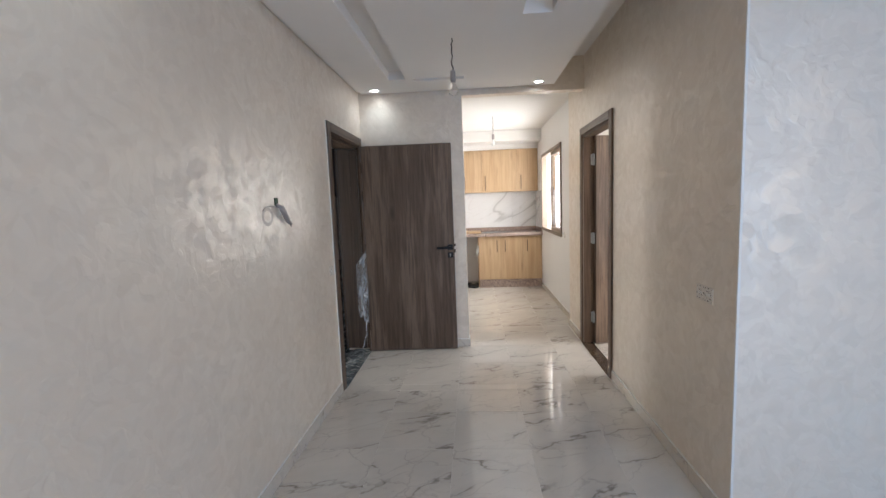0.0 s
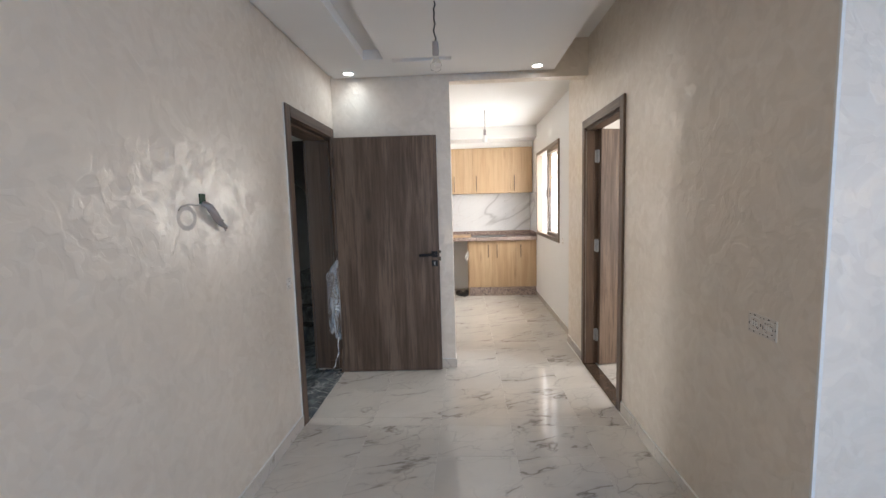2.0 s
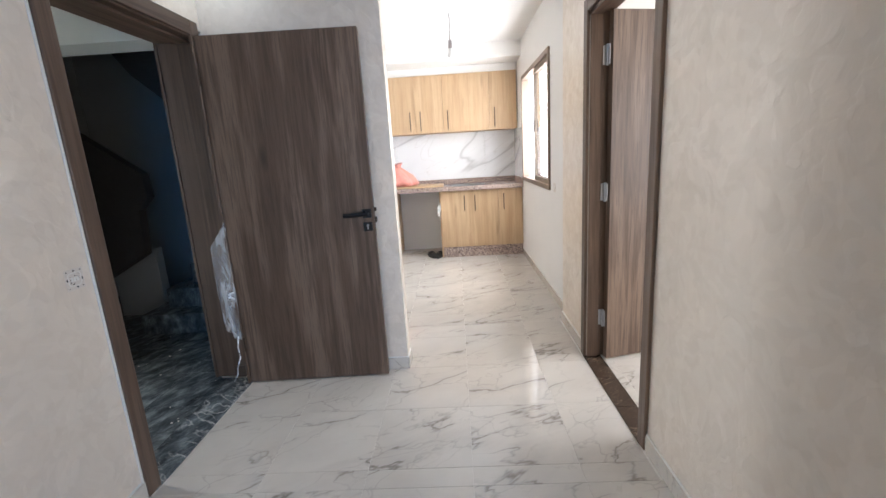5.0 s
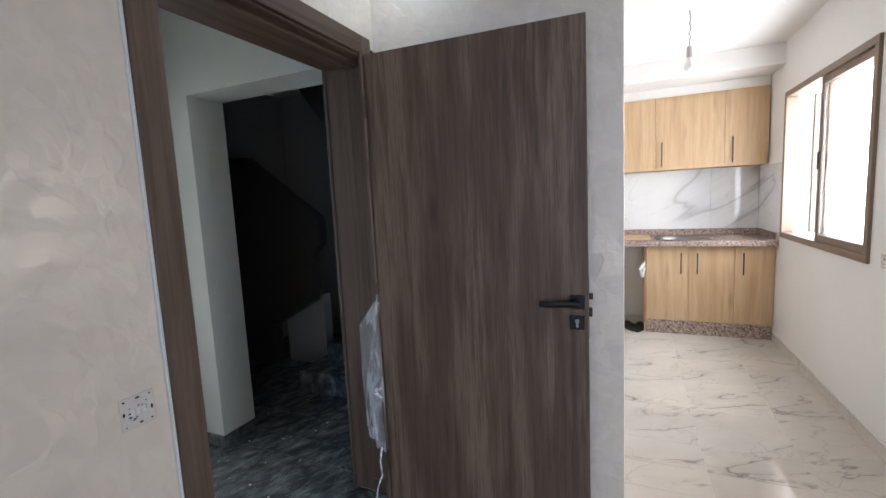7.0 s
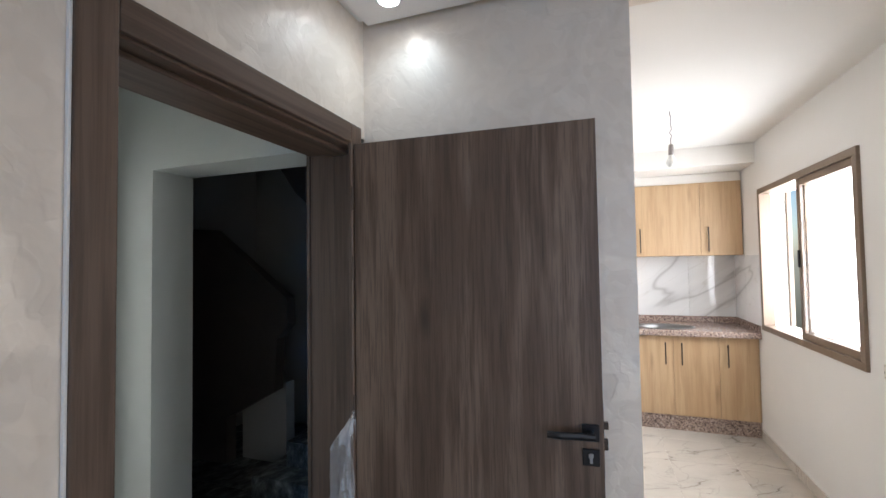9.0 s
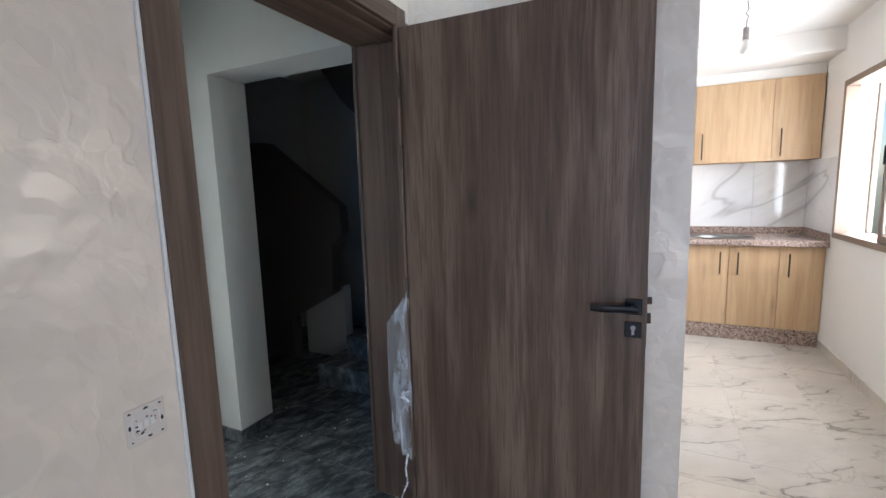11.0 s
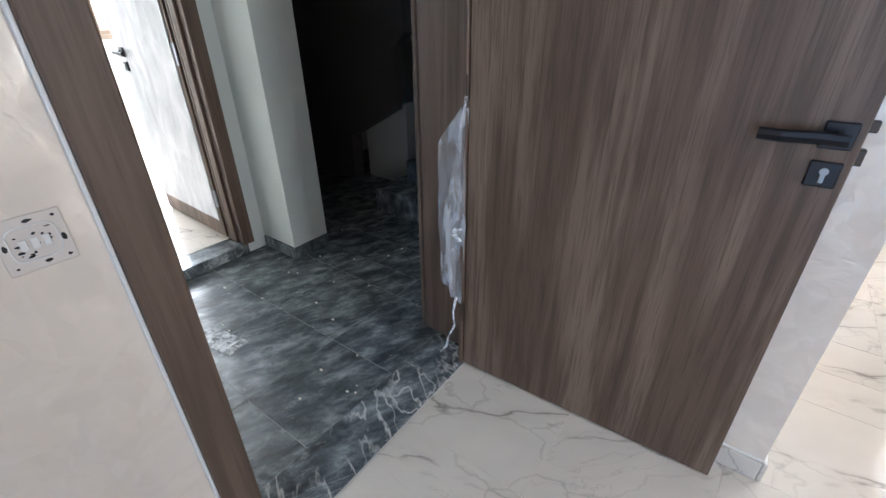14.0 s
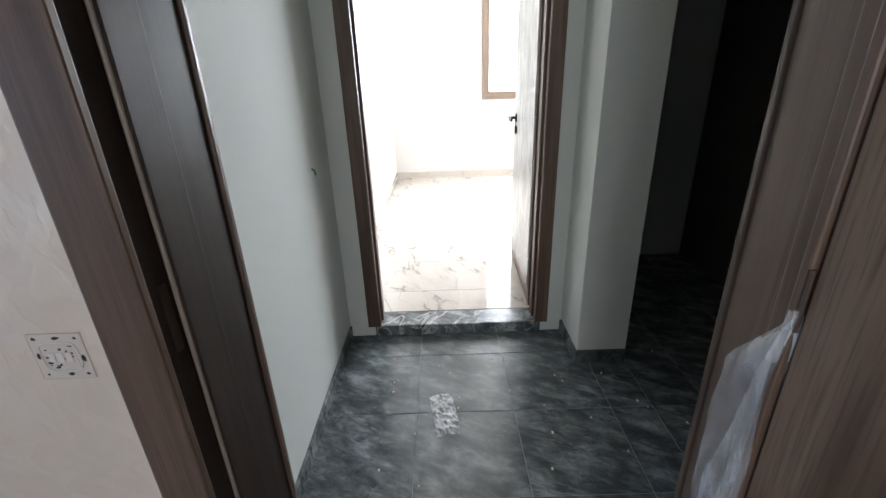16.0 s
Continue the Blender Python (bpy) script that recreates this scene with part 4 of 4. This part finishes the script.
def wall_point(name, face, way, y, z, n, label):
    """An unfinished switch or socket box let into a wall across x: mounting plate, holes, screws and terminals."""
    root = thing(name, label, "socket")
    t = 0.0022

    def bx(a, b, p0, p1, q0, q1, bev=0.0):
        lo, hi = sorted((face + way * a, face + way * b))
        return box((lo, p0, q0), (hi, p1, q1), bev)

    rng = random.Random(int(y * 1000))
    for k in range(n):
        c = y + (k - (n - 1) / 2) * 0.072
        pl = part("mounting_plate", bx(0.0003, 0.0014, c - 0.037, c + 0.037, z - 0.037, z + 0.037, 0.0012), STUCCO_SMEAR, root, "plaster-smeared mounting plate")
        part("insert", bx(0.0012, 0.0020, c - 0.022, c + 0.022, z - 0.021, z + 0.021), STUCCO_SMEAR, pl, "plastered plastic insert")
        loop = [(face + way * 0.0018, c + 0.026 * math.copysign(abs(math.cos(g)) ** 0.45, math.cos(g)), z + 0.023 * math.copysign(abs(math.sin(g)) ** 0.45, math.sin(g))) for g in [i * math.tau / 24 for i in range(25)]]
        part("ridge", tube(loop, 0.0012, 6), PLASTIC, pl, "raised pale rim of the insert")
        for dy in (-0.012, 0.0, 0.012):
            part("clamp", bx(0.0018, 0.0034, c + dy - 0.004, c + dy + 0.004, z - 0.008, z + 0.007, 0.0006), PLASTIC, pl, "pale plastic clamp")
        spots = [(-0.030, 0.002, 0.005, 0.010, 0), (0.030, -0.003, 0.005, 0.012, 0), (0.002, 0.030, 0.010, 0.005, 0), (0.005, -0.029, 0.009, 0.005, 0)]
        spots += [(sy * 0.028, sz * 0.029, rng.uniform(0.003, 0.006), rng.uniform(0.003, 0.005), 0) for sy in (-1, 1) for sz in (-1, 1)]
        spots += [(rng.uniform(-0.019, 0.019), rng.uniform(-0.018, 0.018), rng.uniform(0.002, 0.008), rng.uniform(0.0015, 0.005), 1) for _ in range(16)]
        for dy, dz, w, h, up in spots:
            a, w, h = (0.0015 if up else 0.0010), w * 1.2, h * 1.2
            blob = bmesh.new()
            m = 7
            edge = [(rng.uniform(0.6, 1.1), i * math.tau / m) for i in range(m)]
            front = [blob.verts.new((face + way * (a + 0.0009), c + dy + r * w / 2 * math.cos(g), z + dz + r * h / 2 * math.sin(g))) for r, g in edge]
            back = [blob.verts.new((face + way * a, q.co.y, q.co.z)) for q in front]
            blob.faces.new(front)
            for i in range(m):
                blob.faces.new([front[i], back[i], back[(i + 1) % m], front[(i + 1) % m]])
            part("terminal" if up else "screw_hole", blob, BLACK, pl)
    if n > 1:
        part("rim", bx(0.0004, 0.006, y - n * 0.037 - 0.003, y - n * 0.037 + 0.001, z - 0.036, z + 0.034, 0.001), PLASTIC, root, "white plastic box rim")
    return root


wall_point("switch_box", HALL_L, 1, 3.048, 0.972, 1, "unfinished white switch box beside the entrance door")
wall_point("socket_box", HALL_R, -1, 1.980, 0.980, 2, "unfinished double socket box in the stucco wall")
wall_point("socket_box", KITCHEN_R, -1, 5.33, 0.99, 1, "unfinished single socket box under the kitchen window")

# wires left for a wall lamp
lamp_wires = thing("wall_lamp_wires", "grey wire bundle hanging from a green junction box", "wires")
part("junction_box", box((HALL_L - 0.02, 2.205, 1.462), (HALL_L + 0.004, 2.247, 1.508), 0.003), GREEN_BOX, lamp_wires, "dark green plastic box")
for k in range(3):
    o = 0.006 * (k - 1)
    part("wire", tube([(HALL_L + 0.002, 2.225 + o, 1.468), (HALL_L + 0.022, 2.237 + o, 1.455), (HALL_L + 0.026, 2.270 + o, 1.415), (HALL_L + 0.018, 2.310 + o * 1.5, 1.385 - o), (HALL_L + 0.022, 2.335 + o * 3, 1.37 - o * 2)], [0.010, 0.013, 0.014, 0.013, 0.008], 8), GREY_WIRE, lamp_wires, smooth=True)
part("cable", tube([(HALL_L + 0.001, 2.212, 1.463), (HALL_L + 0.006, 2.180, 1.462), (HALL_L + 0.005, 2.130, 1.463), (HALL_L + 0.004, 2.085, 1.455), (HALL_L + 0.002, 2.066, 1.440)], [0.003, 0.0035, 0.0035, 0.003, 0.002], 8), FILLER_RING, lamp_wires, "grey cable bent along the wall", smooth=True)
for k in range(4):
    o = 0.007 * (k - 1.5)
    part("wire_tip", tube([(HALL_L + 0.020, 2.318 + o, 1.384 - o * 1.4), (HALL_L + 0.024, 2.340 + o * 0.6, 1.368 - o * 2.2)], [0.0032, 0.0026], 6), (WIRE, GREY_WIRE, BRONZE, GREY_WIRE)[k], lamp_wires)
ring = bmesh.new()
pts = [(HALL_L + 0.0005, 2.115 + 0.062 * math.cos(a), 1.409 + 0.050 * math.sin(a)) for a in [k * math.tau / 32 for k in range(32)]]
vo_ = [ring.verts.new(p) for p in pts]
vi_ = [ring.verts.new((HALL_L + 0.0012, 2.115 + 0.042 * math.cos(k * math.tau / 32), 1.409 + 0.031 * math.sin(k * math.tau / 32))) for k in range(32)]
for k in range(32):
    ring.faces.new([vo_[k], vo_[(k + 1) % 32], vi_[(k + 1) % 32], vi_[k]])
part("plaster_ring", ring, FILLER_RING, lamp_wires, "round filler mark on the wall")


def hanging_bulb(x, y, top, bottom, glass, label, black_wire):
    root = thing("pendant_bulb", label, "lamp", "bare pendant bulbs", (x, y, 0))
    rng = random.Random(int(1000 * y))
    zs = np.linspace(top, bottom + 0.155, 12)
    pts = [(rng.uniform(-0.008, 0.008) if 0 < i < 11 else 0, rng.uniform(-0.008, 0.008) if 0 < i < 11 else 0, float(z)) for i, z in enumerate(zs)]
    part("cord", tube(pts, 0.004, 8), WIRE if black_wire else GREY_WIRE, root, "twisted thin cord", smooth=True)
    part("lamp_holder", lathe([(0.004, 0.16), (0.016, 0.155), (0.018, 0.10), (0.016, 0.085), (0.002, 0.085)], 20, (0, 0, bottom)), GREY_WIRE, root, "pale lamp holder", smooth=True)
    part("bulb", lathe([(0.013, 0.088), (0.014, 0.075), (0.026, 0.052), (0.031, 0.032), (0.026, 0.012), (0.012, 0.002), (0.0005, 0.0)], 24, (0, 0, bottom)), glass, root, smooth=True)


hanging_bulb(-0.10, 2.84, DROP, 2.14, BULB_GLASS, "bare clear bulb hanging from the hall ceiling by a black wire", True)
hanging_bulb(0.303, 5.90, K_TOP, 2.18, BULB_WHITE, "bare white bulb hanging from the kitchen ceiling", False)


def downlight(x, y, z=DROP):
    root = thing("ceiling_spotlight", "small round recessed spotlight, lit, in the hanging ceiling", "lamp", "recessed spotlights", (x, y, 0))
    part("rim", lathe([(0.048, z), (0.047, z - 0.005), (0.040, z - 0.006), (0.037, z - 0.001)], 28), PLASTIC, root, "white metal rim")
    part("lens", lathe([(0.0005, z - 0.003), (0.0365, z - 0.002)], 28), LED, root, "glowing disc")


# the pair at y 0.9 is made up, to go with the added hall lamps
for x, y in ((-0.872, 4.0), (0.63, 4.0), (-0.86, 0.9), (0.63, 0.9)):
    downlight(x, y)
downlight(-4.85, 3.26, 2.6)

# ---- lobby and stairwell ----


def sleeve_sheet(outline_l, outline_r, y, seed):
    """A creased sheet between two hanging edges; each edge is (x, z) from top to bottom."""
    bm, nx, nz = bmesh.new(), 8, 28

    def at(edge, f):
        p = f * (len(edge) - 1)
        k = min(int(p), len(edge) - 2)
        a, b = edge[k], edge[k + 1]
        return a[0] + (b[0] - a[0]) * (p - k), a[1] + (b[1] - a[1]) * (p - k)

    grid = []
    for i in range(nz):
        f = i / (nz - 1)
        (xl, zl), (xr, zr) = at(outline_l, f), at(outline_r, f)
        row = []
        for j in range(nx):
            u = j / (nx - 1)
            d = 0.006 * math.sin(6 * u + 8 * f + seed) + 0.008 * noise.noise(Vector((u * 3, f * 8, seed)))
            row.append(bm.verts.new((xl + (xr - xl) * u, y + d, zl + (zr - zl) * u)))
        grid.append(row)
    for p, q in zip(grid, grid[1:]):
        for j in range(nx - 1):
            bm.faces.new([p[j], p[j + 1], q[j + 1], q[j]])
    return bm


sleeve = thing("plastic_sleeve", "torn clear plastic sleeve hanging on the door edge", "plastic")
part("back_sheet", sleeve_sheet([(-1.050, 1.015), (-1.158, 0.87), (-1.152, 0.72), (-1.160, 0.55), (-1.150, 0.36)], [(-1.046, 1.01), (-1.050, 0.84), (-1.069, 0.66), (-1.084, 0.48), (-1.092, 0.33)], 4.038, 1.0), FILM, sleeve, smooth=True)
part("front_sheet", sleeve_sheet([(-1.048, 1.02), (-1.089, 0.80), (-1.134, 0.64), (-1.112, 0.46), (-1.096, 0.31)], [(-1.044, 1.015), (-1.046, 0.82), (-1.044, 0.62), (-1.048, 0.44), (-1.050, 0.30)], 4.028, 4.0), FILM, sleeve, smooth=True)
part("knot", sleeve_sheet([(-1.084, 0.60), (-1.089, 0.575), (-1.079, 0.55)], [(-1.050, 0.605), (-1.056, 0.58), (-1.052, 0.555)], 4.018, 7.0), PACKET, sleeve, smooth=True)
part("torn_strip", tube([(-1.070, 4.022, 0.32), (-1.084, 4.022, 0.25), (-1.076, 4.022, 0.19), (-1.106, 4.022, 0.12), (-1.114, 4.022, 0.07), (-1.144, 4.022, 0.025)], [0.006, 0.004, 0.005, 0.003, 0.005, 0.002], 6), PACKET, sleeve, "torn twisted plastic strip", smooth=True)

tagged(part("plastic_scrap", sleeve_sheet([(0.068, 0.715), (0.022, 0.64), (0.040, 0.55)], [(0.078, 0.712), (0.080, 0.63), (0.066, 0.545)], 7.113, 2.0), PLASTIC, smooth=True), "scrap of white plastic stuck to the side panel of the cabinet", "plastic")


def packet():
    bm = bmesh.new()
    nx, ny = 15, 10
    g = [[bm.verts.new(((i / (nx - 1) - 0.5) * 0.24, (j / (ny - 1) - 0.5) * 0.10, 0.004 + 0.016 * abs(noise.noise(Vector((i * 0.45, j * 0.5, 5)))) + 0.008 * math.sin(math.pi * j / (ny - 1)))) for j in range(ny)] for i in range(nx)]
    for p, q in zip(g, g[1:]):
        for j in range(ny - 1):
            bm.faces.new([p[j], p[j + 1], q[j + 1], q[j]])
    return bm


pk = tagged(part("plastic_packet", packet(), PACKET), "small crinkled clear plastic packet on the dark tiles", "packet")
pk.matrix_world = pose(-1.985, 3.557, -0.024, 0, 0, 9)

# crumbs of plaster on the lobby floor
crumbs = bmesh.new()
rng = random.Random(8)
for _ in range(60):
    x, y, s = rng.uniform(-2.5, -1.3), rng.uniform(3.3, 5.2), rng.uniform(0.0015, 0.006)
    box((x - s, y - s * 0.7, -0.0245), (x + s, y + s * 0.7, -0.025 + s * 0.8), 0, crumbs)
tagged(part("plaster_crumbs", crumbs, PLASTER), "scattered pale plaster crumbs on the dark floor", "debris", kind="stuff")

# made-up green stub that stands in for a glint on the lobby wall
stub = thing("green_glint", "small green stub standing in for a glint on the lobby wall", "wire")
part("wire", tube([(-2.325, 3.049, 0.967), (-2.321, 3.060, 0.961), (-2.313, 3.066, 0.943)], 0.004, 8), GLINT_GREEN, stub, smooth=True)
part("wire_tip", tube([(-2.3135, 3.0655, 0.944), (-2.311, 3.067, 0.937)], 0.002, 6), STEEL, stub, "steel-coloured tip of the glint stub")

# stairs: dark stone steps rising towards the back, the closed side of the upper flight above
stairs = thing("staircase", "dark stone staircase in an unlit stairwell", "staircase")
for k in range(4):
    y0 = 4.98 + 0.19 * k
    part("step", box((-2.42 + 0.13 * k, y0, -0.024 + 0.17 * k), (-1.43, 6.29, -0.024 + 0.17 * (k + 1)), 0.004), DARK_TILE, stairs)
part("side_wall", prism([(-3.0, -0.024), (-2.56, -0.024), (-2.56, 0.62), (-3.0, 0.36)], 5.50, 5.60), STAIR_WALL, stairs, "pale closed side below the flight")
# both flights get their shade from the dark colour
part("upper_flight", prism([(-3.58, -0.024), (-3.03, -0.024), (-3.03, 0.336), (-2.56, 0.588), (-2.53, 0.996), (-2.43, 1.10), (-2.44, 1.31), (-3.20, 1.862), (-3.58, 1.886)], 5.36, 5.46), STAIR_SHADE, stairs, "closed side of the upper flight, shade painted dark")
part("top_flight", prism([(-2.62, 2.473), (-2.37, 2.119), (-1.43, 1.30), (-1.43, 1.9), (-2.0, 2.8), (-2.4, 3.0)], 5.38, 6.28), STAIR_SHADE, stairs, "underside of the flight above, shade painted dark")

# ---- floor tiles last ----
SIZE = 0.455


def tile_mesh(name, w, d, mat, h=0.012, cham=0.0007):
    """A tile with chamfered upper edges, origin at its upper face's middle."""
    bm = bmesh.new()
    top = [bm.verts.new((sx * (w / 2 - cham), sy * (d / 2 - cham), 0)) for sx, sy in ((-1, -1), (1, -1), (1, 1), (-1, 1))]
    mid = [bm.verts.new((sx * w / 2, sy * d / 2, -cham)) for sx, sy in ((-1, -1), (1, -1), (1, 1), (-1, 1))]
    low = [bm.verts.new((sx * w / 2, sy * d / 2, -h)) for sx, sy in ((-1, -1), (1, -1), (1, 1), (-1, 1))]
    bm.faces.new(top)
    for a, b in ((top, mid), (mid, low)):
        for k in range(4):
            bm.faces.new([a[k], b[k], b[(k + 1) % 4], a[(k + 1) % 4]])
    bm.faces.new(low[::-1])
    bmesh.ops.recalc_face_normals(bm, faces=bm.faces)
    return mesh_from(bm, name, mat)


def lay(parent, mat, area, ox, oy, sx, sy, z=0.0, gap=0.0022, skip=()):
    """Tiles on a grid, cut at the edges of the area; alike pieces share a mesh."""
    x0, x1, y0, y1 = area
    made = {}
    i0, i1 = math.floor((x0 - ox) / sx), math.ceil((x1 - ox) / sx)
    j0, j1 = math.floor((y0 - oy) / sy), math.ceil((y1 - oy) / sy)
    for i in range(i0, i1):
        for j in range(j0, j1):
            a0, a1 = max(x0, ox + i * sx), min(x1, ox + (i + 1) * sx)
            b0, b1 = max(y0, oy + j * sy), min(y1, oy + (j + 1) * sy)
            if a1 - a0 < 0.02 or b1 - b0 < 0.02:
                continue
            w, d = a1 - a0 - gap, b1 - b0 - gap
            key = (round(w, 4), round(d, 4))
            if key not in made:
                made[key] = tile_mesh("tile", w, d, mat)
            ob = new("tile", made[key])
            ob.parent = parent
            ob.location = ((a0 + a1) / 2, (b0 + b1) / 2, z)


OX, OY = 0.301, 2.785
lay(floor, TILE, (-1.062, 1.066, 1.73, 3.13), OX, OY, SIZE, SIZE, gap=0.0013)
lay(floor, TILE, (-1.044, 1.047, 3.13, 4.82), OX, OY, SIZE, SIZE, gap=0.0013)
lay(floor, TILE, (-1.062, 1.120, 4.82, KITCHEN_BACK - 0.002), OX, OY, SIZE, SIZE, gap=0.0013)
lay(floor, TILE, (-1.062, 2.698, -2.198, 1.73), OX, OY, SIZE, SIZE, gap=0.0013)
lay(floor, TILE, (1.163, 3.5, 1.852, 4.818), OX, OY, SIZE, SIZE, gap=0.0013)
lay(floor_lobby, DARK_TILE, (-2.610, -1.24, 3.05, 4.44), -1.60, 3.44, 0.404, 0.412, z=-0.025, gap=0.002)
lay(floor_lobby, DARK_TILE, (-3.598, -1.422, 4.44, 6.298), -1.60, 3.44, 0.404, 0.412, z=-0.025, gap=0.002)
lay(floor_room, TILE, (-6.198, -3.91, 2.99, 6.198), -3.0, 3.2, SIZE, SIZE, z=0.036)
lay(floor_room, TILE, (-3.91, -2.754, 2.99, 4.338), -3.0, 3.2, SIZE, SIZE, z=0.036)
